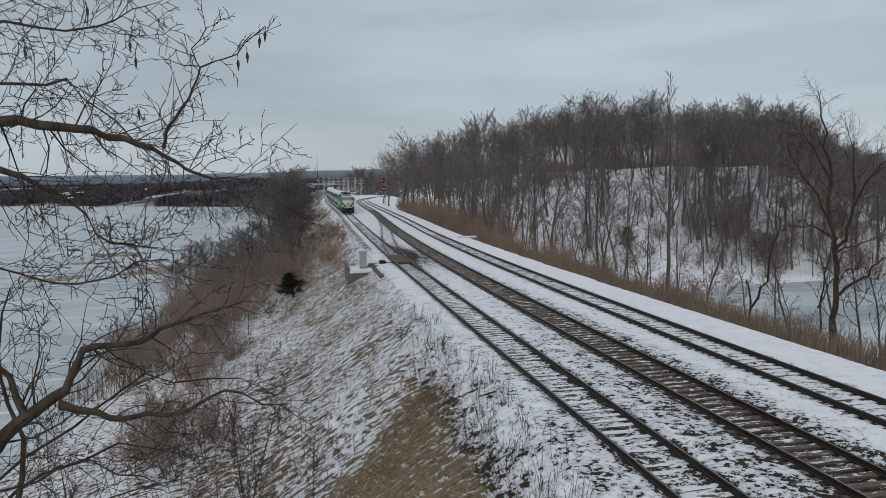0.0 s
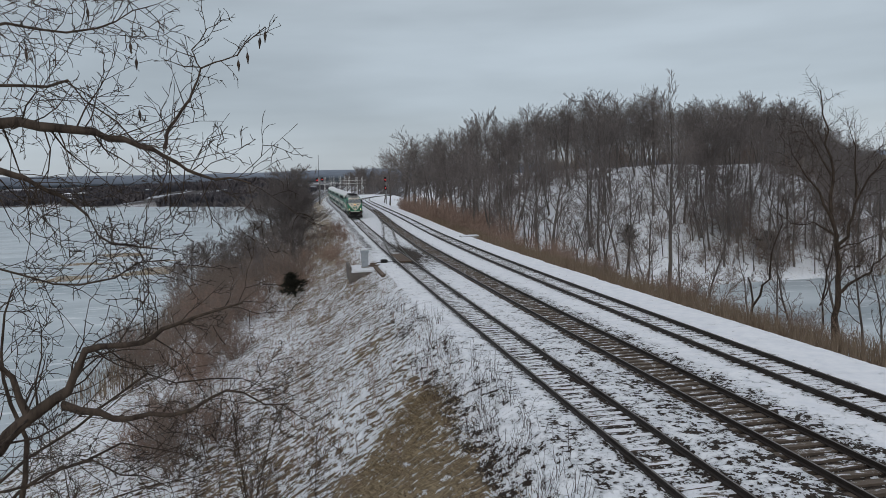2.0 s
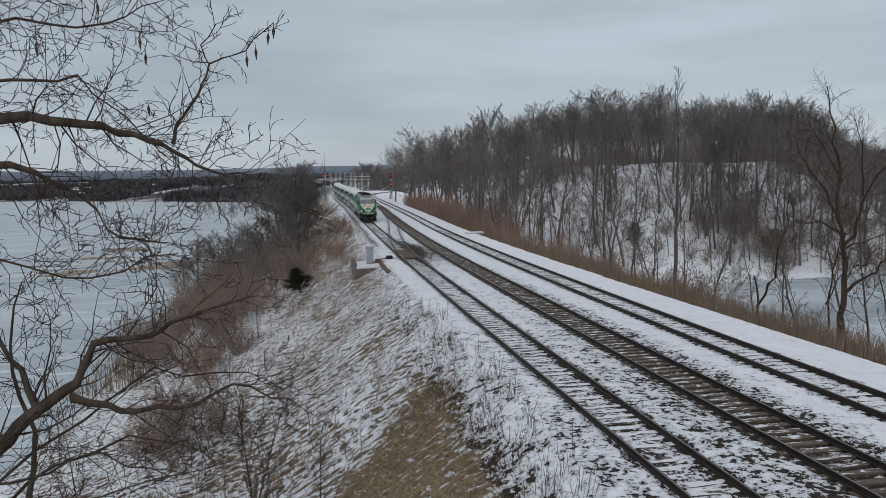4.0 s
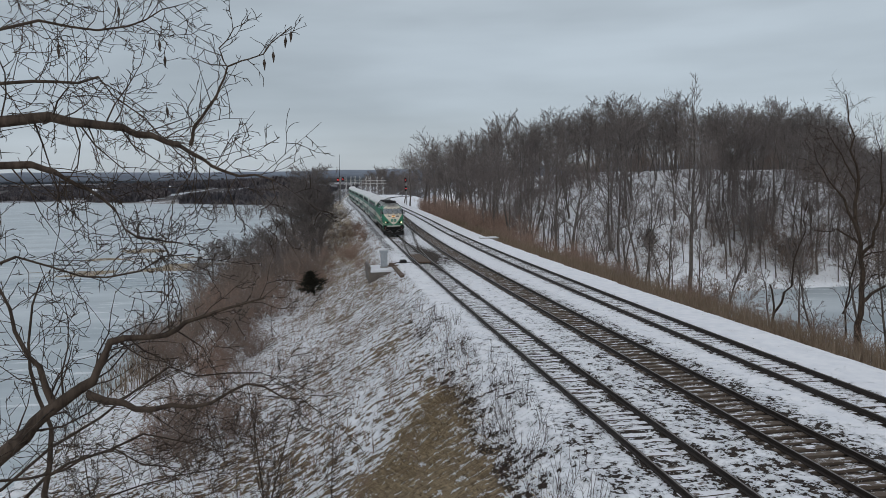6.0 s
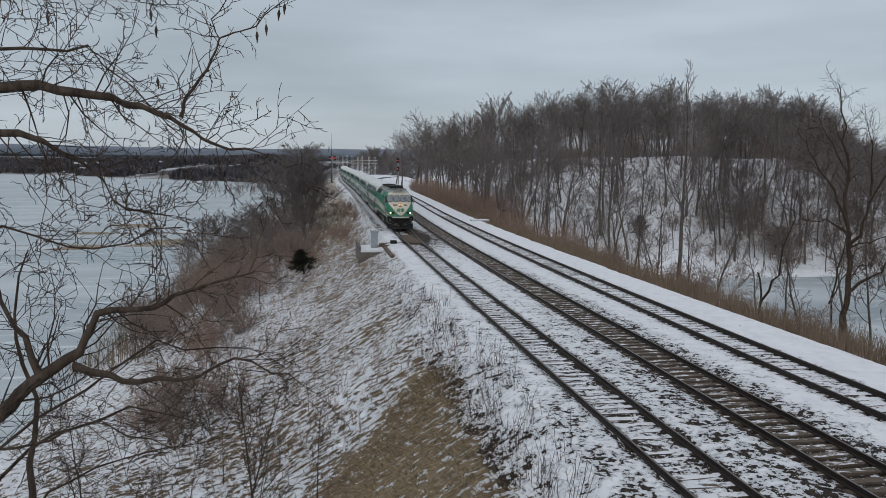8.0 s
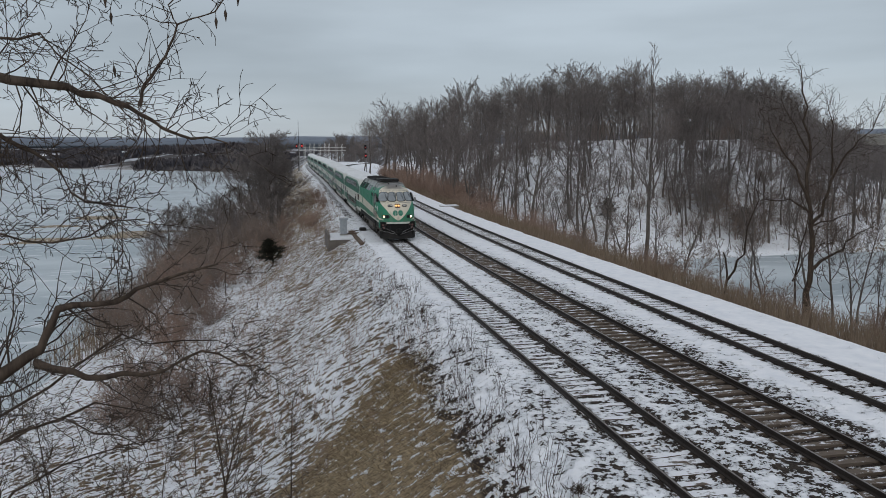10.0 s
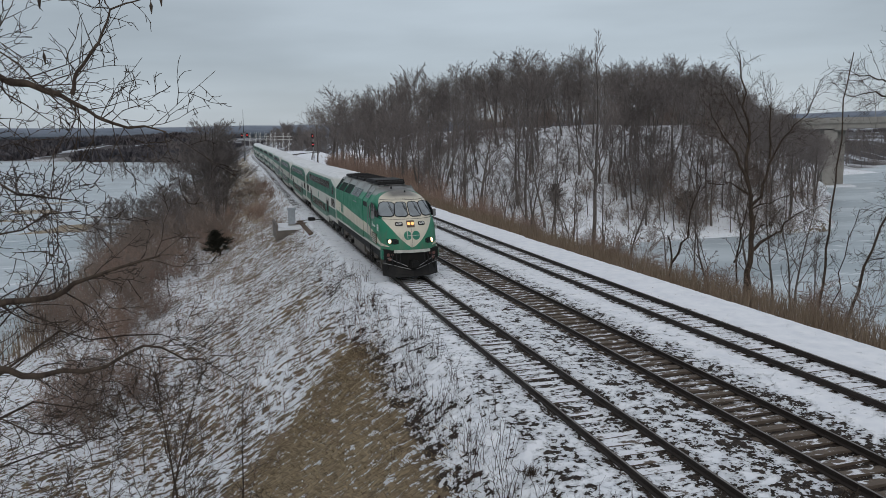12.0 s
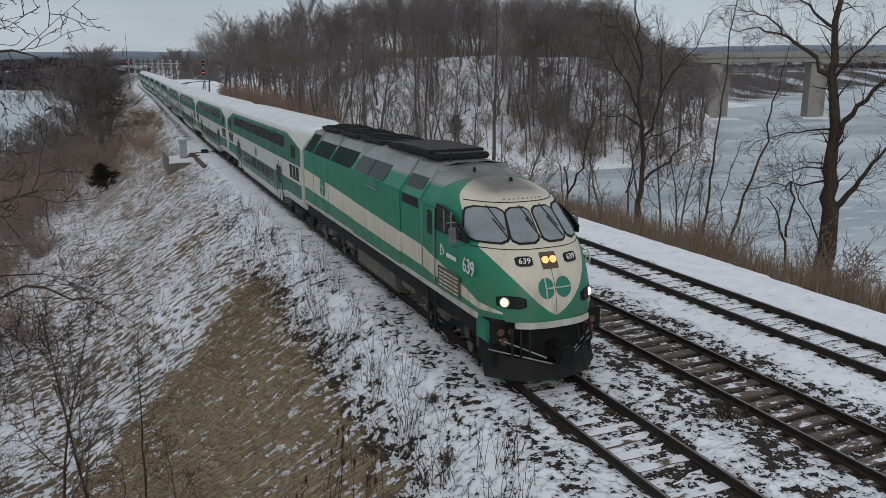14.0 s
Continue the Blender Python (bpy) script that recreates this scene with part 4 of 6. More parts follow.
def make_coach():
    e = new("bilevel_coach")
    tagged(e, "white and green double-deck coach with snow-white roof", "railway coach", "coaches of the train")
    bm = bmesh.new()
    ends = ((0.2, 0), (0.55, 0), (3.6, 1), (22.3, 1), (25.35, 0), (25.7, 0))
    rows = []
    for y, f in ends:
        e0 = min(y, 25.9 - y)
        low = 0.62 if 6.0 < e0 else 1.05
        zt, zr = 3.80 + 0.48 * f, 4.45 + 0.38 * f
        prof = [(-1.40, low), (-1.49, low + 0.25), (-1.49, 2.9), (-1.49, zt - 0.1), (-1.32, zt + 0.20), (-1.0, zr - 0.10), (-0.5, zr), (0, zr + 0.03)]
        prof = prof + [(-x, z) for x, z in reversed(prof[:-1])]
        rows.append([bm.verts.new((x, y, z)) for x, z in prof])
    mid = []
    for y, low in ((4.2, 1.05), (7.0, 0.62), (18.9, 0.62), (21.7, 1.05)):
        prof = [(-1.40, low), (-1.49, low + 0.25), (-1.49, 2.9), (-1.49, 4.18), (-1.32, 4.48), (-1.0, 4.73), (-0.5, 4.83), (0, 4.86)]
        prof = prof + [(-x, z) for x, z in reversed(prof[:-1])]
        mid.append([bm.verts.new((x, y, z)) for x, z in prof])
    rows = rows[:3] + mid + rows[3:]
    for a, b in zip(rows, rows[1:]):
        for k in range(len(a) - 1):
            bm.faces.new((a[k], a[k + 1], b[k + 1], b[k]))
        bm.faces.new((a[-1], a[0], b[0], b[-1]))
    bm.faces.new(list(reversed(rows[0])))
    bm.faces.new(rows[-1])
    part("body", bm, COACH, e)
    for s in (-1, 1):
        def pane(name, y0, y1, z0, z1, mat=GLASS, out=0.014, label=""):
            b2 = bmesh.new()
            box(b2, s * 1.46, s * (1.49 + out), y0, y1, z0, z1, 0.008)
            return part(name, b2, mat, e, label)

        for k in range(11):
            pane("upper_window", 4.15 + k * 1.6, 5.60 + k * 1.6, 3.50, 4.06)
        for y in (1.0, 1.72, 2.44, 22.75, 23.47, 24.19):
            pane("end_window", y, y + 0.56, 2.20, 2.84)
        for y in (1.6, 23.4):
            pane("quarter_window", y, y + 0.9, 3.18, 3.78)
        for k in range(8):
            pane("lower_window", 7.55 + k * 1.38, 8.68 + k * 1.38, 1.40, 2.0)
        for y in (5.15, 19.4):
            d = pane("door", y, y + 1.3, 0.70, 2.66, COACH, 0.004)
            for dy in (0.14, 0.76):
                b3 = bmesh.new()
                box(b3, s * 1.47, s * 1.503, y + dy, y + dy + 0.40, 1.55, 2.45, 0.008)
                part("door_window", b3, GLASS, d)
            for dy in (-0.05, 0.63, 1.31):
                b3 = bmesh.new()
                box(b3, s * 1.47, s * 1.506, y + dy - 0.035, y + dy + 0.035, 0.70, 2.70)
                part("door_post", b3, SOOT, d)
        bm = bmesh.new()
        for dy in (-0.18, 0.18):
            c = bm.verts.new((s * 1.494, 12.95 + dy, 2.48))
            rim = [bm.verts.new((s * 1.494, 12.95 + dy + 0.17 * math.cos(k * math.tau / 20), 2.48 + 0.30 * math.sin(k * math.tau / 20))) for k in range(20)]
            for k in range(20):
                bm.faces.new((c, rim[k], rim[(k + 1) % 20]) if s > 0 else (c, rim[(k + 1) % 20], rim[k]))
        part("emblem", bm, MARK, e, "round green emblem")
        for y in (0.12, 25.78):
            bm = bmesh.new()
            rod(bm, (s * 1.4, y, 1.3), (s * 1.4, y, 2.5), 0.02)
            part("end_handrail", bm, STEEL, e)
    for y in (0.0, 25.75):
        bm = bmesh.new()
        box(bm, -0.75, 0.75, y, y + 0.18, 1.2, 3.4, 0.05)
        part("gangway", bm, SOOT, e)
    for y in (2.0, 23.0):
        bm = bmesh.new()
        box(bm, -0.55, 0.55, y, y + 0.95, 4.58, 4.64, 0.02)
        part("roof_vent", bm, TANK, e)
    for y0 in (2.9, 23.0):
        bm = bmesh.new()
        for s in (-1, 1):
            box(bm, s * 1.02, s * 1.2, y0 - 1.7, y0 + 1.7, 0.50, 0.78, 0.03)
            for dy in (-1.25, 1.25):
                rod(bm, (s * 0.70, y0 + dy, 0.42), (s * 0.83, y0 + dy, 0.42), 0.42, sides=24)
                box(bm, s * 1.15, s * 1.3, y0 + dy - 0.16, y0 + dy + 0.16, 0.30, 0.62, 0.03)
        box(bm, -1.0, 1.0, y0 - 0.35, y0 + 0.35, 0.45, 0.95)
        part("bogie", bm, BLACK, e)
    bm = bmesh.new()
    box(bm, -1.2, 1.2, 0.3, 5.0, 0.85, 1.1)
    box(bm, -1.2, 1.2, 20.9, 25.6, 0.85, 1.1)
    box(bm, -0.12, 0.12, -0.12, 0.4, 0.75, 0.98)
    box(bm, -0.12, 0.12, 25.5, 26.0, 0.75, 0.98)
    part("underframe", bm, BLACK, e)
    return e


loco, loco_wheels = make_loco()
first_coach = make_coach()
COACHES = 10
train = [loco, first_coach] + [copy_thing(first_coach, pose(0, 0, 0)) for k in range(COACHES - 1)]
SPEED, NOSE_AT_END = 12.0, 14.2


def car_pose(n, t):
    y = NOSE_AT_END + SPEED * (14.0 - t) + (19.15 + 25.9 * (n - 1) if n else 0)
    ya, yb = y + 3, y + (15 if n == 0 else 23)
    a, b = Vector((along(Y1, ya), ya, rise(ya))), Vector((along(Y1, yb), yb, rise(yb)))
    d = b - a
    p = a - d.normalized() * 3
    return pose(p.x, p.y, p.z, math.degrees(math.atan2(d.z, d.y)), 0, -math.degrees(math.atan2(d.x, d.y)))


def motions():
    for n, car in enumerate(train):
        walk(car, [(k * 0.5, car_pose(n, k * 0.5)) for k in range(29)])
    for w, y in loco_wheels:
        walk(w, [(k / 30, pose(0, y, 0.51, math.degrees(SPEED * k / 30 / 0.51) % 360)) for k in range(421)])


# ---- tracks ----
def rail_mesh(path, sides=None):
    """A rail along a path of points on its head's centre: web, foot and head."""
    prof = ((-0.07, -0.172), (-0.07, -0.155), (-0.012, -0.125), (-0.012, -0.045), (-0.036, -0.035), (-0.036, -0.002), (0.036, -0.002), (0.036, -0.035), (0.012, -0.045), (0.012, -0.125), (0.07, -0.155), (0.07, -0.172))
    verts, faces = [], []
    w = len(prof)
    for k, (x, y, z) in enumerate(path):
        verts += [(x + dx, y, z + dz) for dx, dz in prof]
        if k:
            a, b = (k - 1) * w, k * w
            faces += [(a + q, a + q + 1, b + q + 1, b + q) for q in range(w - 1)]
    return verts, faces


def head_mesh(path):
    verts, faces = [], []
    for k, (x, y, z) in enumerate(path):
        verts += [(x - 0.024, y, z), (x + 0.024, y, z)]
        if k:
            faces.append((2 * k - 2, 2 * k - 1, 2 * k + 1, 2 * k))
    return verts, faces


def add_rail(parent, path, name="rail"):
    r = place(name, built(name, *rail_mesh(path), RAIL, False), parent)
    place("rail_head", built("rail_head", *head_mesh(path), RAILTOP, False), r, "worn bright rail head")
    return r


LIFT = (0.0, 0.10, 0.24)
tie_shapes = []
rng = random.Random(5)
for k in range(6):
    bm = bmesh.new()
    box(bm, -1.3, 1.3, -0.125, 0.125, -0.10, 0.10)
    bmesh.ops.subdivide_edges(bm, edges=[e for e in bm.edges if abs(e.verts[0].co.x - e.verts[1].co.x) > 1], cuts=4)
    for v in bm.verts:
        v.co += Vector((rng.uniform(-0.03, 0.03), rng.uniform(-0.022, 0.022), rng.uniform(-0.012, 0.014)))
    me = bpy.data.meshes.new("tie")
    bm.to_mesh(me)
    bm.free()
    me.materials.append(TIE)
    tie_shapes.append(me)


def snow_amount(me, amount):
    me.attributes.new("snow", "FLOAT", "POINT").data.foreach_set("value", [amount] * len(me.vertices))


SNOW_ON_TIES = (0.585, 0.445, 0.59)
tie_sets = []
for amount in SNOW_ON_TIES:
    copies = [me.copy() for me in tie_shapes]
    for me in copies:
        snow_amount(me, amount)
    tie_sets.append(copies)
track_ends = (480, 345, 345)
for n, rows in enumerate((Y1, Y2, Y3)):
    t = tagged(new("railway_track"), ("railway track with snow-covered ties", "railway track with mostly bare dark ties", "railway track deep in snow beside reeds")[n], "railway track", "three parallel tracks", "structure")
    ys = steps((-20, 130, 2.5), (130, track_ends[n], 4))
    for side in (-0.7525, 0.7525):
        add_rail(t, [(along(rows, y) + side, y, rise(y) + LIFT[n]) for y in ys])
    verts, faces = [], []
    y, k = -6.0, 0
    while y < (150, 200, 110)[n]:
        x, z = along(rows, y) + rng.uniform(-0.05, 0.05), rise(y) + LIFT[n] - 0.175 - 0.10 + rng.uniform(-0.012, 0.012) - (0.012, 0, 0.012)[n]
        if 8 < y < 58:
            place("tie", tie_sets[n][k % 6], t, "", pose(x, y, z, 0, 0, rng.uniform(-1.2, 1.2)))
        else:
            b = len(verts)
            verts += [(x + sx * 1.3, y + sy * 0.115, z + sz * 0.10) for sz in (-1, 1) for sx, sy in ((-1, -1), (1, -1), (1, 1), (-1, 1))]
            faces += [(b + 4, b + 5, b + 6, b + 7), (b, b + 1, b + 5, b + 4), (b + 1, b + 2, b + 6, b + 5), (b + 2, b + 3, b + 7, b + 6), (b + 3, b, b + 4, b + 7)]
        y += 0.54 + rng.uniform(-0.03, 0.03)
        k += 1
    far = built("far_ties", verts, faces, TIE, False)
    snow_amount(far, SNOW_ON_TIES[n])
    tagged(place("far_ties", far, t), kind="stuff")

# crossover from the train's track to the middle one
cross = tagged(new("crossover"), "rusty crossover rails between two tracks", "railway switch", kind="structure")
for side in (-0.7525, 0.7525):
    add_rail(cross, [((1 - ease(y, 66, 160)) * along(Y1, y) + ease(y, 66, 160) * along(Y2, y) + side, y, rise(y) + 0.05 * ease(y, 66, 160) + 0.004) for y in steps((66, 160, 2.5))])
# timber planks of the little crossing by the cabinet
deck = tagged(new("crossing_deck"), "rust-brown timber crossing planks between the rails", "track crossing")
for k in range(4):
    bm = bmesh.new()
    box(bm, 8.62 + 0.30 * k, 8.88 + 0.30 * k, 72.0, 80.5, -0.12, 0.01 + 0.01 * (k % 2), 0.01)
    part("plank", bm, TIMBER, deck)

# ---- trackside things ----
def make_cabinet():
    c = tagged(new("relay_cabinet"), "grey metal relay cabinet with a wide cap on a concrete ledge", "signal cabinet")
    c.matrix_basis = pose(5.25, 71.5, -0.35) @ Matrix.Diagonal((0.72, 0.72, 0.80, 1))
    for name, args, mat in (("body", (-0.42, 0.42, -0.35, 0.35, 0.12, 1.75, 0.03), CABINET), ("cap", (-0.56, 0.56, -0.5, 0.5, 1.75, 1.98, 0.03), CABINET), ("plinth", (-0.5, 0.5, -0.42, 0.42, 0, 0.12, 0.01), CONCRETE), ("door", (-0.34, 0.34, -0.37, -0.35, 0.25, 1.6, 0.005), CABINET)):
        bm = bmesh.new()
        box(bm, *args)
        part(name, bm, mat, c)
    bm = bmesh.new()
    rod(bm, (0.25, -0.39, 0.85), (0.25, -0.39, 1.05), 0.02)
    part("handle", bm, STEEL, c)
    w = tagged(new("retaining_wall"), "low weathered concrete retaining wall topped with snow", "retaining wall")
    for name, args, mat in (("wall", (3.9, 6.0, 69.85, 70.1, -1.5, -0.62, 0.03), STAINED), ("coping", (3.85, 6.05, 69.75, 70.2, -0.62, -0.40, 0.03), SNOWCAP), ("side_wall", (3.68, 3.9, 69.8, 75.5, -2.6, -0.1, 0.03), STAINED), ("slab", (3.9, 6.0, 70.2, 74, -0.8, -0.36, 0.02), SNOWCAP)):
        bm = bmesh.new()
        box(bm, *args)
        part(name, bm, mat, w)
    m = tagged(new("switch_machine"), "dark switch machine with throw rod on timbers", "switch machine")
    for name, args, mat in (("case", (6.9, 7.5, 72.6, 73.5, -0.25, 0.15, 0.04), SOOT), ("rod", (6.5, 9.6, 73.0, 73.1, -0.12, -0.06), SOOT), ("timber", (5.6, 8.0, 71.9, 72.2, -0.42, -0.2, 0.02), TIMBER), ("timber", (5.9, 8.0, 73.8, 74.1, -0.42, -0.2, 0.02), TIMBER)):
        bm = bmesh.new()
        box(bm, *args)
        part(name, bm, mat, m)
    g = tagged(new("cable_trough"), "dark cable cover lying in the snow", "cable trough")
    bm = bmesh.new()
    box(bm, 6.0, 6.35, 63.5, 71.0, -0.42, -0.2, 0.03)
    part("cover", bm, TIMBER, g)


def make_signal(x, y, z, heads, tall, label):
    s = tagged(new("railway_signal"), label, "railway signal", "signals by the line")
    s.matrix_basis = pose(x, y, z)
    bm = bmesh.new()
    rod(bm, (0, 0, -1.0), (0, 0, tall), 0.11)
    part("mast", bm, STEEL, s)
    bm = bmesh.new()
    for k in range(int(tall / 0.4)):
        rod(bm, (-0.22, 0.25, 0.4 * k), (0.22, 0.25, 0.4 * k), 0.03, sides=5)
    rod(bm, (-0.22, 0.25, 0), (-0.22, 0.25, tall), 0.03, sides=5)
    rod(bm, (0.22, 0.25, 0), (0.22, 0.25, tall), 0.03, sides=5)
    part("ladder", bm, STEEL, s)
    for dx, h in heads:
        bm = bmesh.new()
        box(bm, dx - 0.35, dx + 0.35, -0.25, -0.10, h - 0.75, h + 0.75, 0.06)
        hd = part("signal_head", bm, SOOT, s)
        bm = bmesh.new()
        disc(bm, (dx, -0.27, h), (0, -1, 0), 0.16)
        part("red_lens", bm, RED, hd, "lit red lens")
        if dx:
            bm = bmesh.new()
            rod(bm, (0, -0.1, h - 0.4), (dx, -0.1, h - 0.4), 0.05)
            part("bracket", bm, STEEL, s)


make_cabinet()
make_signal(26.2, 250, 2.0, ((-0.2, 7.3), (-0.2, 4.6)), 8.0, "two-headed railway signal showing red")
make_signal(5.6, 290, 2.0, ((-0.9, 8.2), (1.0, 8.4)), 9.0, "bracket railway signal showing two red lights")


def make_gantry():
    g = tagged(new("signal_bridge"), "pale lattice signal bridge over distant tracks", "signal gantry")
    for x in (8, 11, 14, 16, 19, 22, 24, 28, 31):
        bm = bmesh.new()
        for dx, dy in ((-0.4, 0), (0.4, 0)):
            rod(bm, (x + dx, 420, 2.5), (x + dx, 420, 13.4 - abs(x - 16) * 0.05), 0.06, sides=6)
        for k in range(8):
            rod(bm, (x - 0.4 if k % 2 else x + 0.4, 420, 3 + 1.2 * k), (x + 0.4 if k % 2 else x - 0.4, 420, 4.2 + 1.2 * k), 0.05, sides=5)
        part("lattice_post", bm, WHITE, g)
    for z in (9.2, 10.8):
        bm = bmesh.new()
        rod(bm, (8, 420, z), (33, 420, z), 0.07, sides=6)
        part("beam", bm, WHITE, g)
    m = tagged(new("radio_mast"), "thin tall lattice radio mast", "mast")
    bm = bmesh.new()
    rod(bm, (5.4, 300, 0.5), (5.75, 300, 20.0), 0.16, 0.05, 6)
    part("pole", bm, SOOT, m)


make_gantry()


def make_bridge():
    """The road bridge over the inlet: it comes out of the wood and crosses the ice."""
    b = tagged(new("road_bridge"), "grey concrete road bridge on tall paired piers over the ice", "bridge")
    along_dir = Vector((57, -23.5, 0)).normalized()
    side = Vector((along_dir.y, -along_dir.x, 0)) * -1

    def slab(name, a0, a1, w0, w1, z0, z1, mat, label=""):
        bm = bmesh.new()
        base = Vector((172, 189, 0))
        vs = [bm.verts.new(base + along_dir * a + side * w + Vector((0, 0, z))) for z in (z0, z1) for a, w in ((a0, w0), (a1, w0), (a1, w1), (a0, w1))]
        for f in ((3, 2, 1, 0), (4, 5, 6, 7), (0, 1, 5, 4), (1, 2, 6, 5), (2, 3, 7, 6), (3, 0, 4, 7)):
            bm.faces.new([vs[k] for k in f])
        bmesh.ops.recalc_face_normals(bm, faces=bm.faces)
        return part(name, bm, mat, b, label)

    for k in range(5):
        slab("deck_slab", -60 + 36 * k + 0.05, -24 + 36 * k - 0.05, -0.5, 13, 9.9, 10.6, CONCRETE)
        for w in (0.2, 4.0, 8.0, 11.8):
            slab("girder", -60 + 36 * k + 0.1, -24 + 36 * k - 0.1, w, w + 0.8, 8.4, 9.9, CONCRETE)
        slab("parapet", -60 + 36 * k + 0.05, -24 + 36 * k - 0.05, -0.6, -0.3, 10.6, 11.6, CONCRETE)
    for k in range(3):
        a = 2.0 + 31 * k
        slab("cap_beam", a - 1.6, a + 1.9, -0.2, 12.6, 7.9, 8.4, CONCRETE)
        slab("pier", a - 4.0, a - 0.2, 1.0, 5.2, -9.4, 8.0, CONCRETE)
        slab("pier", a + 0.6, a + 4.4, 7.4, 11.5, -9.4, 8.0, CONCRETE)
        slab("pier_footing", a - 5.5, a + 5.5, 0.2, 12.6, -9.6, -8.4, SNOWCAP, "snow-covered concrete footing")
    for k in range(3):
        bm = bmesh.new()
        p = Vector((172, 189, 0)) + along_dir * (28 * k + 12) + side * 1
        rod(bm, p + Vector((0, 0, 10.5)), p + Vector((0, 0, 19)), 0.12, 0.07, 6)
        part("lamp_post", bm, STEEL, b)


make_bridge()
board = tagged(new("loose_board"), "grey weathered board lying on the ballast", "board")
bm = bmesh.new()
box(bm, -0.28, 0.28, -0.12, 0.12, -0.02, 0.03, 0.006)
part("plank", bm, CONCRETE, board)
board.matrix_basis = pose(10.75, 13.45, -0.16, 4, 6, 25)
pad = tagged(new("concrete_pad"), "low concrete pad under snow beside the outer track", "concrete pad")
for name, args, mat in (("slab", (-1.2, 1.2, -0.8, 0.8, -0.4, 0.12, 0.03), CONCRETE), ("snow_cap", (-1.22, 1.22, -0.82, 0.82, 0.12, 0.24, 0.05), SNOWCAP)):
    bm = bmesh.new()
    box(bm, *args)
    part(name, bm, mat, pad)
pad.matrix_basis = pose(21.4, 100, 0.05)


# ---- plants ----
class Wood:
    """Collects tapering round branches into one mesh."""

    def __init__(self):
        self.verts, self.faces = [], []

    def tube(self, pts, radii, sides):
        b = len(self.verts)
        d = (pts[-1] - pts[0]).normalized()
        u = d.orthogonal().normalized()
        v = d.cross(u)
        ring = [(math.cos(k * math.tau / sides), math.sin(k * math.tau / sides)) for k in range(sides)]
        for p, r in zip(pts, radii):
            self.verts += [tuple(p + u * (c * r) + v * (s * r)) for c, s in ring]
        for k in range(len(pts) - 1):
            o = b + k * sides
            self.faces += [(o + q, o + (q + 1) % sides, o + sides + (q + 1) % sides, o + sides + q) for q in range(sides)]

    def mesh(self, name, material):
        return built(name, self.verts, self.faces, material)


def clear_view(x, y):
    """The gap through which the bridge's first pier shows."""
    return x > 0.885 * y and y > 95


def wander(rng, start, way, length, bits, bend, lift=0.0):
    pts, d, p = [start.copy()], way.normalized(), start.copy()
    for k in range(bits):
        d = (d + Vector((rng.gauss(0, bend), rng.gauss(0, bend), rng.gauss(0, bend) + lift))).normalized()
        p = p + d * (length / bits)
        pts.append(p.copy())
    return pts


def side_way(rng, d, angle):
    """A direction that leaves d by an angle, to a random side."""
    u = d.orthogonal().normalized()
    u.rotate(Matrix.Rotation(rng.uniform(0, math.tau), 3, d))
    return (d * math.cos(angle) + u * math.sin(angle)).normalized()


def shoots(rng, wood, pts, radius, count, length, level, least, bend=0.14, lift=0.05, angle=(0.5, 1.0), first=0.2, tip=1, many=6):
    """Side branches along pts, and theirs in turn."""
    for k in range(count):
        f = first + (1 - first) * (k + rng.random()) / count
        q = min(len(pts) - 2, int(f * (len(pts) - 1)))
        p = pts[q].lerp(pts[q + 1], f * (len(pts) - 1) - q)
        d = side_way(rng, (pts[q + 1] - pts[q]).normalized(), rng.uniform(*angle))
        ln = length * rng.uniform(0.6, 1.15) * (1.15 - 0.5 * f)
        r = max(least, radius * (1.05 - 0.75 * f) * 0.5)
        bits = (tip, max(3, tip), 4)[level]
        new_pts = wander(rng, p, d, ln, bits, bend, lift)
        wood.tube(new_pts, [max(least * 0.6, r * (1 - 0.8 * j / bits)) for j in range(bits + 1)], 4 if level > 1 else 3)
        if level > 0:
            shoots(rng, wood, new_pts, r, many, ln * 0.5, level - 1, least, bend * 1.2, lift, angle, 0.2, tip, many)


def tree_meshes(seed, tall, thick, limbs, reach, fork=0.3, least=0.016, lift=0.10, bark_mat=None, twig_mat=None, twigs=7, lean=0.04, tip=1, many=6, bend=0.05, spread=(0.5, 1.1), first=0.2, open_=(0.45, 0.95)):
    """Trunk and crown of a bare tree."""
    rng = random.Random(seed)
    trunk, crown = Wood(), Wood()
    pts = wander(rng, Vector((0, 0, -0.5)), Vector((rng.gauss(0, lean), rng.gauss(0, lean), 1)), tall * 0.92, 8, bend, 0.03)
    trunk.tube(pts, [thick * (1.25 if k == 0 else 1 - 0.86 * k / 8) for k in range(9)], 7)
    for k in range(limbs):
        f = fork + (0.96 - fork) * (k + rng.random()) / limbs
        q = min(7, int(f * 8))
        p = pts[q].lerp(pts[q + 1], f * 8 - q)
        d = side_way(rng, (pts[q + 1] - pts[q]).normalized(), rng.uniform(*open_))
        ln = reach * rng.uniform(0.7, 1.15) * (1.25 - 0.8 * f)
        r = thick * (1.0 - 0.8 * f) * 0.55
        lp = wander(rng, p, d, ln, 5, 0.13, lift)
        crown.tube(lp, [max(least, r * (1 - 0.82 * j / 5)) for j in range(6)], 5)
        shoots(rng, crown, lp, r, twigs, ln * 0.5, 1, least, 0.13, lift * 0.8, spread, first, tip, many)
    shoots(rng, crown, pts[5:], thick * 0.3, twigs + 3, reach * 0.45, 1, least, 0.13, lift, spread, 0.1, tip, many)
    return trunk.mesh("trunk", bark_mat or BARK), crown.mesh("crown", twig_mat or TWIG)


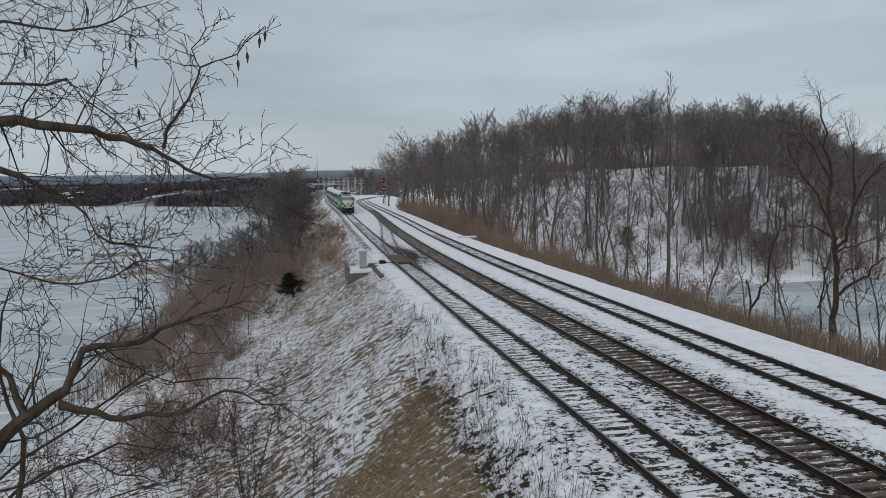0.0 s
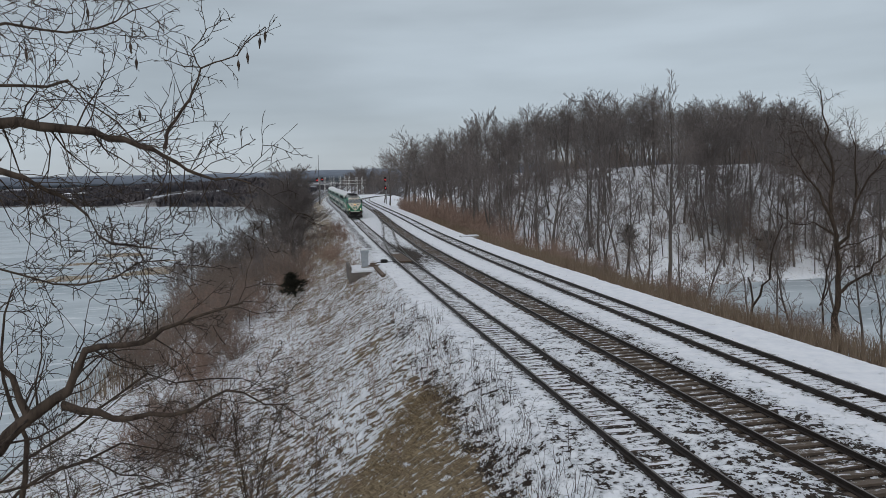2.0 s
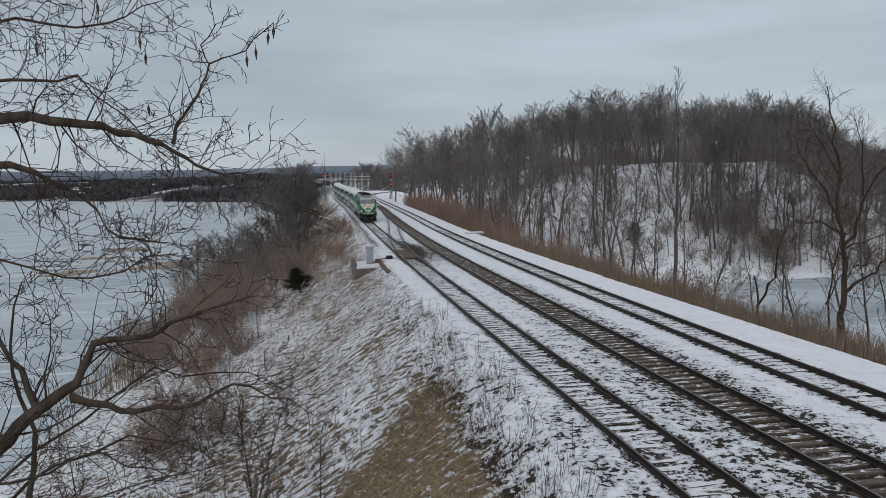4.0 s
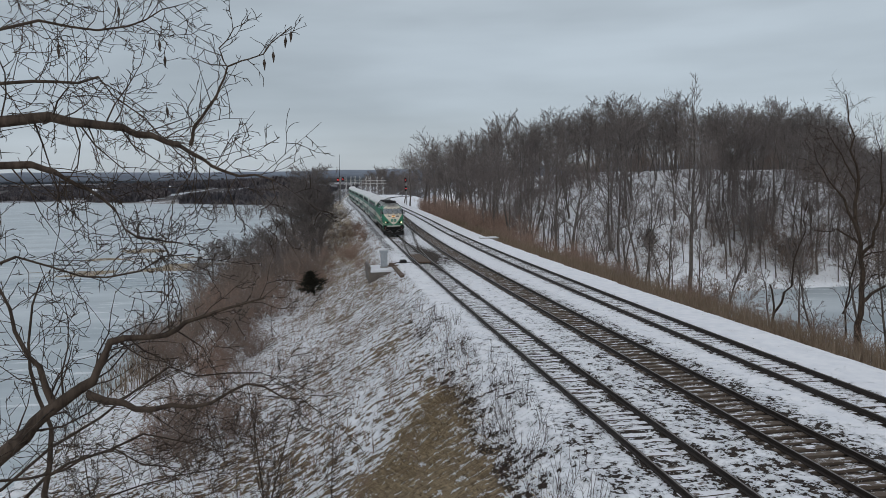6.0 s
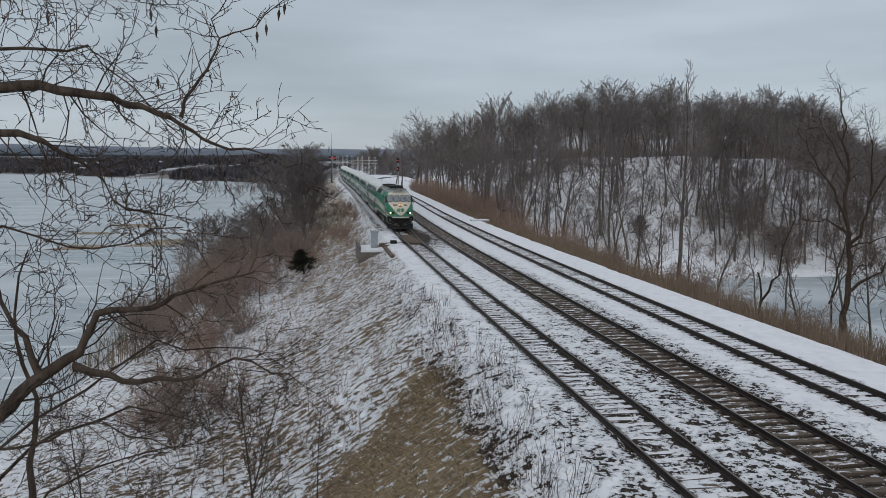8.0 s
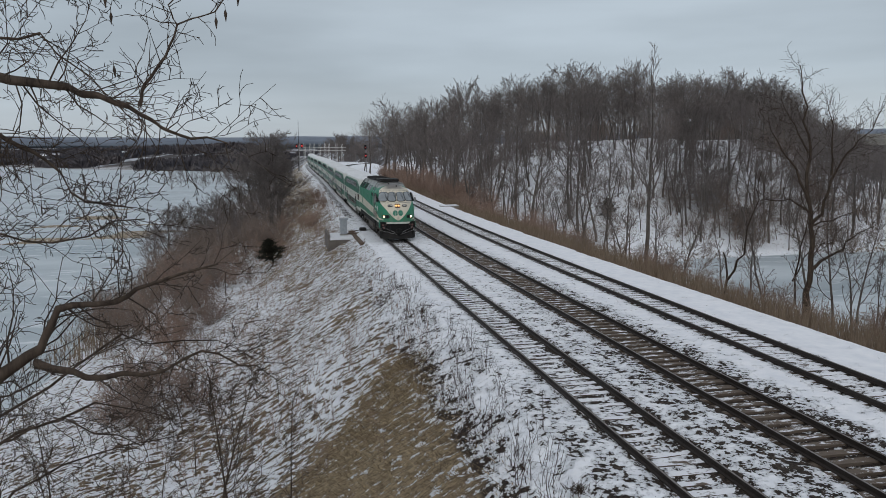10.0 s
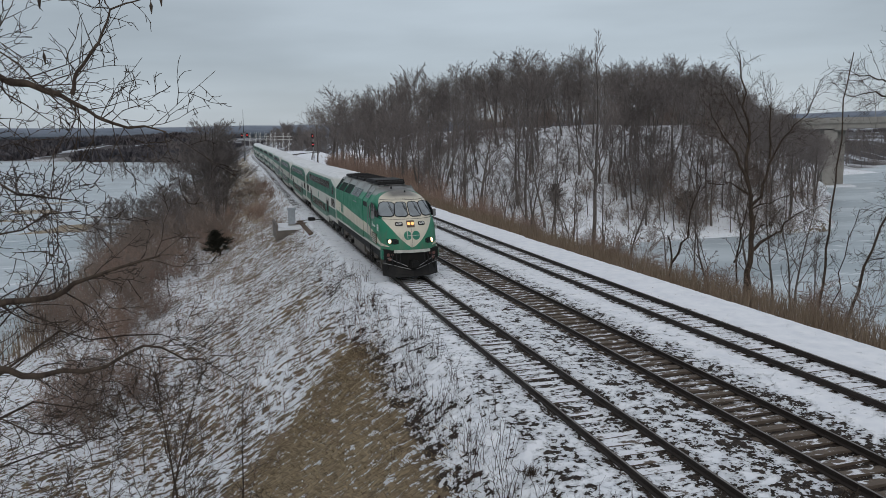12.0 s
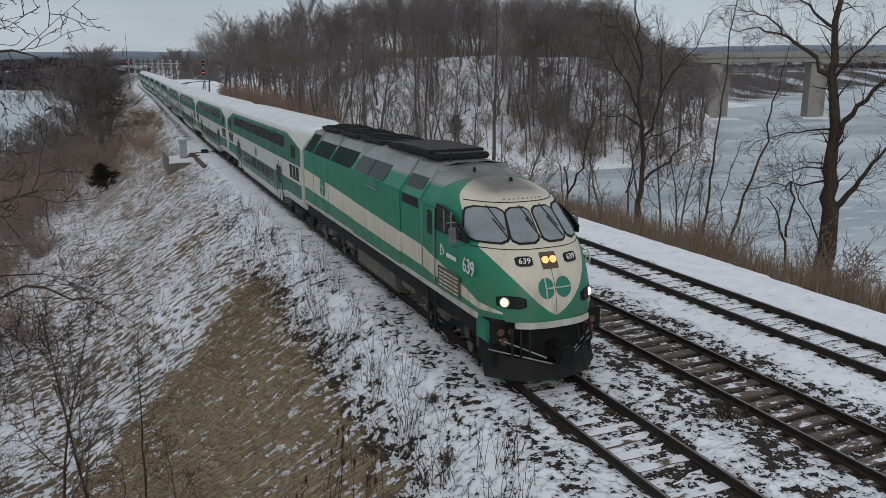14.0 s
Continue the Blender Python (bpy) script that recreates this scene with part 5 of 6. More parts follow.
def put_tree(kinds, k, x, y, size, turn, name, label, category, group="", sink=0.0, stretch=1.0):
    e = tagged(new(name), label, category, group)
    e.matrix_basis = pose(x, y, ground_z(x, y) - sink, 0, 0, turn) @ Matrix.Diagonal((size, size, size * stretch, 1))
    trunk, crown = kinds[k % len(kinds)]
    place("trunk", trunk, e)
    place("crown", crown, e, "fine bare twigs")
    return e


forest = [tree_meshes(20 + k, 13.5, 0.17 + 0.025 * (k % 4), 14 + k % 3, 6.6, 0.42 + 0.05 * (k % 3), 0.024, 0.035, twigs=6, many=4, bend=0.07, spread=(0.35, 0.95), first=0.3, open_=(0.5, 1.15)) for k in range(9)]
slim = [tree_meshes(60 + k, 10, 0.10, 8, 2.6, 0.35, 0.018, 0.12, twigs=4, lean=0.12, many=4, bend=0.09) for k in range(6)]


def shrub_mesh(seed, tall, stems, least=0.012, mat=None):
    rng = random.Random(seed)
    w = Wood()
    for k in range(stems):
        a = rng.uniform(0, math.tau)
        d = Vector((math.cos(a) * rng.uniform(0.1, 0.75), math.sin(a) * rng.uniform(0.1, 0.75), 1))
        p = Vector((math.cos(a) * rng.uniform(0, 0.5), math.sin(a) * rng.uniform(0, 0.5), -0.2))
        ln = tall * rng.uniform(0.6, 1.05)
        pts = wander(rng, p, d, ln, 5, 0.16, 0.02)
        w.tube(pts, [max(least * 0.7, 0.028 * tall / 4 * (1 - 0.8 * j / 5)) for j in range(6)], 4)
        shoots(rng, w, pts, 0.02, 7, ln * 0.42, 1, least, 0.2, 0.04, (0.4, 1.1), 0.15, 1, 5)
    return w.mesh("bush", mat or THICKET)


thickets = [shrub_mesh(100 + k, 4.2, 11, 0.014) for k in range(5)]
red_thickets = [shrub_mesh(120 + k, 3.2, 15, 0.014, REDTWIG) for k in range(4)]


far_scrub = {}


def put_shrub(kinds, k, x, y, size, turn, label, group):
    """A shrub of its own where the line is near; farther off it goes into a mass."""
    me = kinds[k % len(kinds)]
    m = pose(x, y, ground_z(x, y), 0, 0, turn) @ Matrix.Diagonal((size, size, size, 1))
    if y > 72:
        far_scrub.setdefault(me.materials[0].name, []).append((me, m))
        return
    e = tagged(new("shrub"), label, "shrub", group)
    e.matrix_basis = m
    place("bush", me, e)


def join_scrub(name, rows, material, label):
    """One mesh of many shrubs."""
    verts, faces, base = [], [], 0
    for me, m in rows:
        v = np.empty(len(me.vertices) * 3)
        me.vertices.foreach_get("co", v)
        m = np.array(m)
        verts.append(v.reshape(-1, 3) @ m[:3, :3].T + m[:3, 3])
        faces += [[i + base for i in p.vertices] for p in me.polygons]
        base += len(me.vertices)
    tagged(new(name, built(name, np.concatenate(verts).tolist(), faces, material, False)), label, "scrub", kind="stuff")


# wood on the hill beyond the inlet
rng = random.Random(11)
count = 0
while count < 235:
    x, y = rng.uniform(26, 150), 106 + 80 * rng.random() ** 1.05
    if count > 210:
        x, y = rng.uniform(25, 50), rng.uniform(150, 280)
    if hill(x, y, along(Y3, min(y, 345))) < 2.2 or clear_view(x, y):
        continue
    put_tree(forest, count, x, y, rng.uniform(0.78, 1.12) * (1.0 if y < 190 else 1.35) * (1.0 if x > 55 else 1.15), rng.uniform(0, 360), "tree", "bare grey-brown hardwood tree on a snowy slope", "tree", "trees of the wood", 0.3)
    count += 1
# the thick corner of the wood above the inlet
for k in range(52):
    x, y = rng.uniform(60, 99), 105 + 34 * rng.random()
    if hill(x, y, along(Y3, y)) > 1.6 and x < 0.79 * y:
        put_tree(forest, k + 4, x, y, rng.uniform(0.7, 1.05), rng.uniform(0, 360), "tree", "bare dark hardwood tree above the frozen inlet", "tree", "trees of the wood", 0.3)
# understorey of slim stems
for k in range(170):
    x, y = rng.uniform(26, 125), 105 + 45 * rng.random() ** 1.3
    if hill(x, y, along(Y3, min(y, 345))) > 1.8 and not clear_view(x, y):
        put_tree(slim, k, x, y, rng.uniform(0.6, 1.2), rng.uniform(0, 360), "sapling", "slim grey understorey tree on the snowy slope", "tree", "understorey of the wood", 0.2)
# trees that stand behind these, and on the shores farther off, as one mass
spots = []
for k in range(100):
    spots.append((rng.uniform(30, 150), rng.uniform(145, 215), rng.uniform(0.85, 1.1)))
for k in range(36):
    spots.append((rng.uniform(29, 80), rng.uniform(200, 270), rng.uniform(1.15, 1.5)))
for k in range(150):
    x = rng.uniform(150, 420)
    spots.append((x, 216 + 0.55 * (x - 150) + 110 * rng.random() ** 2, rng.uniform(0.7, 1.1)))
for k in range(44):
    spots.append((rng.uniform(27, 62), rng.uniform(432, 510), rng.uniform(0.95, 1.2)))
for k in range(150):
    y = rng.uniform(360, 760)
    x = rng.choice((rng.uniform(-60, -4), rng.uniform(26, 90)))
    spots.append((x, y, rng.uniform(0.6, 1.05)))
kinds = [tree_meshes(500 + k, 14, 0.17, 11, 6.0, 0.3, 0.034, 0.05, twigs=6, many=4, spread=(0.25, 0.75), first=0.3, open_=(0.35, 0.85)) for k in range(3)]
kinds = [[np.array([v.co for me in pair for v in me.vertices]), [[i + (0, len(pair[0].vertices))[n] for i in p.vertices] for n, me in enumerate(pair) for p in me.polygons]] for pair in kinds]
verts, faces, base = [], [], 0
for k, (x, y, s) in enumerate(spots):
    if (clear_view(x, y) and x < 150) or (y < 350 and x < 150 and hill(x, y, along(Y3, min(y, 345))) <= 0):
        continue
    v, f = kinds[k % 3]
    a = rng.uniform(0, math.tau)
    turn = np.array(((math.cos(a), -math.sin(a), 0), (math.sin(a), math.cos(a), 0), (0, 0, 1)))
    verts.append(v @ turn.T * s + np.array((x, y, ground_z(x, y) - 0.3)))
    faces += [[i + base for i in q] for q in f]
    base += len(v)
tagged(new("background_trees", built("background_trees", np.concatenate(verts).tolist(), faces, TWIG, False)), "mass of bare trees behind the wood and along far shores", "trees", kind="stuff")
# slim trees and scrub on the near bank
for k in range(34):
    y = rng.uniform(52, 112)
    x = along(Y3, y) + rng.uniform(8.5, 22) * (1 if y < 95 else 0.8)
    put_tree(slim, k, x, y, rng.uniform(0.7, 1.25), rng.uniform(0, 360), "sapling", "slim grey bare sapling by the frozen inlet", "tree", "saplings by the inlet", 0.2)
for k, (x, y, s) in enumerate(((31.5, 36, 0.7), (30, 48, 0.75), (27.5, 50, 0.8), (37, 24.5, 0.8), (38, 22, 0.7), (35, 20.5, 0.6), (32.5, 42, 1.15), (34.5, 40.5, 1.0), (31.3, 37.0, 0.95), (36, 44, 1.2))):
    put_tree(slim, k + 2, x, y, s, 73 * k, "sapling", "slim leaning bare sapling among dry reeds", "tree", "saplings by the inlet", 0.2)
tall_tree = [tree_meshes(201, 21, 0.22, 18, 5.4, 0.34, 0.018, 0.09, BARK, TWIG, 8, spread=(0.3, 0.8), open_=(0.35, 0.8))]
put_tree(tall_tree, 0, 31.6, 63.1, 1.0, 40, "tall_tree", "tall slender poplar with upswept bare limbs", "tree")


def grow(rng, trunk, twig, limbs, jitter, twig_length, least, level=1, angle=(0.5, 1.2), from_x=None, many=3):
    """Crooked limbs along rough lines (points, thick end, thin end, side twigs), with twigs on them."""
    for pts, r0, r1, count in limbs:
        pts = [Vector(p) for p in pts]
        fine = [pts[0]]
        for a, b in zip(pts, pts[1:]):
            for k in (1, 2, 3):
                j = (b - a).length * jitter if k < 3 else 0
                fine.append(a.lerp(b, k / 3) + Vector((rng.gauss(0, j), rng.gauss(0, j), rng.gauss(0, j))))
        n = len(fine) - 1
        trunk.tube(fine, [r0 + (r1 - r0) * (k / n) ** 0.7 for k in range(n + 1)], 7)
        start = 0.3 if from_x is None else next((k for k, p in enumerate(fine) if p.x > from_x), 0) / n
        big = level == 1 or r0 > 0.019
        shoots(rng, twig, fine, max(least * 3, r0 * 0.3), count, twig_length if big else twig_length * 0.48, level if big else 1, least, 0.22, 0.02, angle, start, 3, many)


def limbed_tree(name, label, x, y, limbs, seed, twig_length, least, group="", many=5):
    """A tree whose main limbs are given as lines from its foot; each limb also leans away from or towards the track."""
    rng = random.Random(seed)
    trunk, twig = Wood(), Wood()
    away = Vector((x, y, 0)).normalized()
    shaped = []
    for pts, r0, r1, count in limbs:
        count, lean = count * 2, rng.uniform(-0.45, 0.45) if r0 < 0.3 else 0
        p0 = Vector(pts[0])
        shaped.append(([Vector(p) + away * lean * (Vector(p) - p0).length for p in pts], r0, r1, count))
    grow(rng, trunk, twig, shaped, 0.05, twig_length, least, many=many)
    e = tagged(new(name), label, "tree", group)
    e.matrix_basis = pose(x, y, 0)
    place("trunk", trunk.mesh("trunk", NEARBARK), e)
    place("crown", twig.mesh("crown", NEARBARK), e, "crooked bare twigs")
    return e


limbed_tree("oak_tree", "large dark oak with crooked bare limbs", 34.1, 28.2, (
    (((0, 0, -6.2), (-0.11, 0.13, -2.5), (-0.12, 0.15, -0.1), (-0.28, 0.34, 1.9), (-0.24, 0.29, 4.0), (-0.55, 0.66, 6.8), (-0.58, 0.7, 9.3), (-0.47, 0.57, 11.5), (-0.7, 0.7, 14)), 0.62, 0.05, 18),
    (((-0.08, 0.09, -0.3), (0.33, -0.4, 0.7), (0.75, -0.9, 1.75), (1.27, -1.53, 3.1), (2.4, -2.9, 4.8)), 0.22, 0.03, 18),
    (((-0.16, 0.19, 3.6), (0.22, -0.27, 4.8), (0.7, -0.85, 6.0), (1.5, -1.8, 6.8), (2.6, -3.1, 7.4)), 0.20, 0.03, 16),
    (((-0.48, 0.58, 6.2), (-0.1, 0.12, 7.3), (0.46, -0.56, 8.4), (1.3, -1.5, 9.6)), 0.13, 0.02, 14),
    (((-0.55, 0.68, 6.7), (-1.28, 1.54, 7.9), (-2.0, 2.4, 8.7), (-2.9, 3.5, 9.2), (-3.9, 4.7, 9.2)), 0.15, 0.015, 20),
    (((-0.58, 0.7, 9.0), (-1.22, 1.47, 9.8), (-1.94, 2.34, 10.8), (-2.4, 2.9, 12)), 0.10, 0.015, 14),
    (((-1.82, 2.2, 8.55), (-2.4, 2.9, 9.4), (-3.1, 3.7, 10.0), (-4.1, 4.9, 10.4)), 0.07, 0.012, 12),
    (((-0.3, 0.38, 1.4), (-1.04, 1.26, 1.0), (-1.92, 2.32, 1.05), (-2.8, 3.4, 0.5)), 0.07, 0.012, 12),
    (((-0.3, 0.38, 2.1), (-1.09, 1.32, 1.9), (-2.1, 2.55, 1.25)), 0.06, 0.012, 10),
    (((-0.3, 0.4, 4.0), (-1.04, 1.26, 3.9), (-1.9, 2.28, 3.6), (-2.6, 3.1, 3.3)), 0.06, 0.012, 12),
    (((-0.1, 0.15, -3.0), (-0.57, 0.69, -1.1), (-1.1, 1.32, 0.4), (-1.4, 1.65, 2.2)), 0.07, 0.012, 10),
), 229, 2.0, 0.011)
limbed_tree("twisted_tree", "dark forked bare tree at the reed edge", 30.2, 39.1, (
    (((-0.2, 0.1, -4.6), (-0.19, 0.14, -2.0), (-0.05, 0.04, 0.2), (-0.17, 0.13, 2.8), (-0.43, 0.33, 5.8), (-0.41, 0.32, 8.0), (-0.78, 0.6, 10.5), (-0.9, 0.7, 12)), 0.26, 0.02, 26),
    (((-0.05, 0.04, 0.15), (0.58, -0.45, 0.9), (1.25, -0.96, 1.4), (1.85, -1.43, 2.4), (2.6, -2.0, 2.9)), 0.12, 0.015, 14),
    (((-0.01, 0.01, 1.0), (0.35, -0.27, 1.7), (0.8, -0.6, 1.8), (1.07, -0.83, 1.2)), 0.06, 0.012, 8),
    (((-0.17, 0.13, 2.8), (0.32, -0.25, 3.5), (0.57, -0.44, 5.4), (1.17, -0.9, 7.0), (1.77, -1.37, 7.9), (2.43, -1.88, 9.5)), 0.13, 0.015, 26),
    (((-0.28, 0.21, 4.1), (-0.85, 0.66, 6.1), (-1.45, 1.12, 7.1), (-2.1, 1.6, 9.0)), 0.11, 0.015, 18),
    (((-0.1, 0.08, 2.7), (1.0, -0.77, 3.3), (2.2, -1.7, 3.8)), 0.06, 0.012, 10),
    (((0.6, -0.46, 5.7), (0.54, -0.42, 7.7), (0.25, -0.19, 10)), 0.08, 0.012, 14),
    (((-0.25, 0.2, 3.6), (-1.1, 0.85, 4.3), (-2.0, 1.55, 4.2), (-2.7, 2.1, 4.9)), 0.07, 0.012, 14),
    (((-0.41, 0.3, 7.0), (-1.0, 0.8, 8.6), (-1.7, 1.3, 10.2)), 0.07, 0.012, 14),
), 207, 2.1, 0.011)
for n, (x, y, limbs) in enumerate((
    (30.0, 31.0, ((((-0.5, 0.5, -4.8), (0, 0, -1.8), (0.55, -0.54, 1.0), (0.97, -0.94, 4.0), (1.33, -1.28, 6.0), (1.6, -1.5, 8.2)), 0.11, 0.02, 10),)),
    (28.5, 31.7, ((((-0.2, 0.2, -4.0), (0, 0, -1.8), (0.2, -0.18, 0.7), (0.27, -0.24, 3.4), (0.49, -0.44, 6.8), (0.7, -0.6, 10.6)), 0.10, 0.02, 12),)),
    (30.2, 32.6, ((((-0.4, 0.4, -4.8), (0, 0, -1.8), (0.36, -0.34, 0.8), (0.76, -0.7, 3.3)), 0.05, 0.015, 9),)),
    (32.6, 29.8, ((((0.3, -0.3, -5.6), (0, 0, -1.8), (-0.26, 0.28, -0.6), (-0.7, 0.77, 0.6), (-1.5, 1.5, 0.4)), 0.09, 0.02, 10), (((0, 0, -1.8), (0.1, -0.1, -0.2), (0.0, 0.0, 1.2)), 0.07, 0.05, 2))),
    (27.6, 44.0, ((((0, 0, -3.6), (0.1, -0.1, -1.0), (0.9, -0.6, 0.8), (1.2, -0.8, 3.4), (1.5, -1.0, 6.0)), 0.12, 0.02, 12), (((0.1, -0.1, -1.2), (-0.1, 0.1, 0.6)), 0.08, 0.05, 3))),
    (33.0, 45.0, ((((0, 0, -6.0), (0.3, -0.2, -1.0), (0.7, -0.5, 2.0), (0.4, -0.3, 5.0)), 0.09, 0.02, 12), (((0.2, -0.1, -1.6), (1.0, -0.7, 0.5), (1.6, -1.1, 3.2)), 0.06, 0.015, 8))),
)):
    limbed_tree("crooked_sapling", "thin crooked bare sapling leaning over the reeds", x, y, limbs, 600 + n, 1.0, 0.010, "saplings by the inlet", 4)
# trees and scrub on the bay side
domes = [tree_meshes(260 + k, 13.0, 0.18, 24, 5.4, 0.16, 0.026, 0.045, twigs=9, many=5, spread=(0.3, 0.9), first=0.25, open_=(0.55, 1.15)) for k in range(3)]
for k, (x, y, s) in enumerate(((-2.0, 128, 1.36), (-4.5, 134, 1.2), (-1.0, 137, 1.28), (-8.5, 126, 0.6), (-4.0, 142, 0.95), (-11, 140, 0.6), (-1.5, 118, 0.5), (-6, 112, 0.45), (-3, 124, 0.7), (-6.5, 130, 0.7), (-1.0, 133, 0.9), (-9.5, 133, 0.6), (-13, 128, 0.65), (-15, 138, 0.6), (-3.6, 129, 1.3), (-2.4, 133, 1.36), (-7, 137, 0.7), (-5, 122, 0.6), (-10, 120, 0.75), (-12, 126, 0.8), (-16, 132, 0.75), (-18.5, 127, 0.7), (-14, 119, 0.7), (-20, 140, 0.75), (-9, 111, 0.6), (-22, 133, 0.6))):
    put_tree(domes, k, x, y, s, 50 * k, "tree", "bare bushy tree on the embankment above the bay", "tree", "trees on the bay side", 0.3, 0.95)
for k in range(84):
    y = 33 + 106 * rng.random() ** 1.1
    x = along(Y1, y) - 2.5 - rng.uniform(10.5, 17 + 8 * smooth(45, 80, y)) + smooth(60, 120, y) * 3
    if y < 60 and k % 3:
        continue
    put_shrub(thickets if k % 3 else red_thickets, k, x, y, rng.uniform(0.7, 1.4), rng.uniform(0, 360), "tangled leafless shrub low on the bank", "shrubs on the bay side")
for k in range(22):
    # the dense belt at the foot of the slope
    y = 33 + 69 * rng.random() ** 1.15
    x = -6.9 + rng.gauss(0, 1.0) - 0.015 * (y - 20)
    put_shrub(red_thickets if k % 5 < 3 else thickets, k, x, y, rng.uniform(0.6, 1.05), rng.uniform(0, 360), "dense red-brown leafless shrub at the foot of the slope", "shrubs on the bay side")
for k in range(48):
    y = rng.uniform(17, 78)
    x = along(Y3, y) + 3.6 + rng.uniform(3.5, 9)
    put_shrub(red_thickets if k % 3 else thickets, k, x, y, rng.uniform(0.5, 0.95), rng.uniform(0, 360), "leafless brown brush rising behind the reeds", "brush behind the reeds")
for k in range(30):
    y = rng.uniform(84, 165)
    x = along(Y1, y) - 2.5 - rng.uniform(1.5, 9)
    put_shrub(red_thickets, k, x, y, rng.uniform(0.35, 0.8), rng.uniform(0, 360), "low red-brown scrub along the line", "scrub along the line")
for k in range(95):
    y = rng.uniform(70, 250)
    x = along(Y3, y) + rng.uniform(5.5, 13)
    if y > 215:
        continue
    put_shrub(red_thickets, k, x, y, rng.uniform(0.5, 1.1) * (1.1 if y < 110 else 1.7), rng.uniform(0, 360), "red-brown scrub between track and wood", "scrub by the wood")
under = []
for k in range(250):
    x = rng.uniform(32, 128) if k < 205 else rng.uniform(62, 98)
    y = 104 + 4 * noise.noise((x * 0.03, 0, 0)) + (rng.uniform(0.3, 20) if k < 80 or k >= 205 else rng.uniform(33, 70))
    if hill(x, y, along(Y3, y)) < 1.5 or clear_view(x, y):
        continue
    size = rng.uniform(0.6, 1.25) * (1.0 if k < 80 else 1.2)
    under.append((thickets[k % len(thickets)], pose(x, y, ground_z(x, y), 0, 0, rng.uniform(0, 360)) @ Matrix.Diagonal((size, size, size, 1))))
join_scrub("undergrowth", under, THICKET, "dense leafless undergrowth on the wooded slope")
for k in range(24):
    y = rng.uniform(92, 155)
    x = along(Y1, y) - 2.5 - rng.uniform(9, 24)
    put_shrub(thickets, k, x, y, rng.uniform(1.0, 1.7), rng.uniform(0, 360), "tall leafless shrub under the bank trees", "shrubs on the bay side")
for scrub_name, rows in far_scrub.items():
    join_scrub("far_scrub", rows, bpy.data.materials[scrub_name], "leafless scrub along the line farther off")


# dark evergreen on the bank and a few on the wooded slope
def needle_mesh(seed, tall, wide):
    rng = random.Random(seed)
    w = Wood()
    w.tube([Vector((0, 0, -0.3)), Vector((0.05, 0, tall * 0.9))], [0.07, 0.02], 5)
    for k in range(95):
        f = rng.random() ** 0.9
        a = rng.uniform(0, math.tau)
        p = Vector((0, 0, tall * (0.05 + 0.9 * f)))
        ln = wide * (1.05 - f) * rng.uniform(0.3, 1.25)
        pts = wander(rng, p, Vector((math.cos(a), math.sin(a), 0.55)), ln, 3, 0.35)
        w.tube(pts, [0.02, 0.015, 0.012, 0.006], 3)
        for q in range(16):
            o = pts[1].lerp(pts[3], rng.random())
            e = o + Vector((rng.gauss(0, 0.16), rng.gauss(0, 0.16), rng.gauss(0.06, 0.13)))
            w.tube([o, e], [0.035, 0.006], 3)
    return w.mesh("foliage", EVERGREEN)


evergreens = [needle_mesh(300 + k, 2.3, 1.15) for k in range(2)]
for k, (x, y, s) in enumerate(((-1.5, 84, 1.0), (50, 113, 1.0), (72, 111, 1.3))):
    e = tagged(new("evergreen_bush"), "dark green juniper bush standing in snow", "bush", "evergreens")
    e.matrix_basis = pose(x, y, ground_z(x, y), 0, 0, 60 * k) @ pose(0, 0, 0, 0, -12, 0) @ Matrix.Diagonal((s * 1.9, s * 1.9, s * 1.2, 1))
    place("foliage", evergreens[k % 2], e)


# reeds, dry weeds and grass
def blades(name, count, where, tall, wide, lean, material, label, category, seed, combed=False):
    rng = random.Random(seed)
    verts, faces = [], []
    for k in range(count):
        x, y, f = where(rng)
        z = ground_z(x, y) - 0.05
        h = tall * rng.uniform(0.5, 1.15) * f
        a, b = rng.uniform(0, math.tau), rng.gauss(math.pi, 0.45) if combed else rng.uniform(0, math.tau)
        w = wide * rng.uniform(0.6, 1.3) * (1 + y * 0.012)
        ux, uy = math.cos(a) * w, math.sin(a) * w
        lx, ly = math.cos(b) * h * lean * rng.random(), math.sin(b) * h * lean * rng.random()
        o = len(verts)
        verts += [(x - ux, y - uy, z), (x + ux, y + uy, z), (x + lx * 0.4 + ux * 0.8, y + ly * 0.4 + uy * 0.8, z + h * 0.6), (x + lx * 0.4 - ux * 0.8, y + ly * 0.4 - uy * 0.8, z + h * 0.6), (x + lx, y + ly, z + h)]
        faces += [(o, o + 1, o + 2, o + 3), (o + 3, o + 2, o + 4)]
    ob = new(name, built(name, verts, faces, material, False))
    return tagged(ob, label, category, kind="stuff")


def reed_place(rng):
    y = 8 + 150 * rng.random() ** 1.7
    e = rng.random()
    u = 0.4 + 4.2 * e + 0.5 * noise.noise((y * 0.5, 0, 1))
    return along(Y3, y) + 3.6 + u, y, 0.35 + 0.75 * smooth(0, 0.35, e)


def shore_reeds(rng):
    y = rng.uniform(60, 150)
    return along(Y1, y) - 2.5 - rng.uniform(20, 29), y, 1.0


def slope_grass(rng):
    y = 9 + 21 * rng.random() ** 1.1
    edge = -1.6 + 0.72 * (y - 22)
    x = edge + (4.9 - edge) * rng.random() + rng.gauss(0, 0.4)
    return min(x, along(Y1, y) - 2.9), y, 1.0


def bank_weeds(rng):
    y = 30 + 120 * rng.random() ** 1.2
    return along(Y1, y) - 2.7 - 11 * rng.random() ** 0.8, y, 1.0


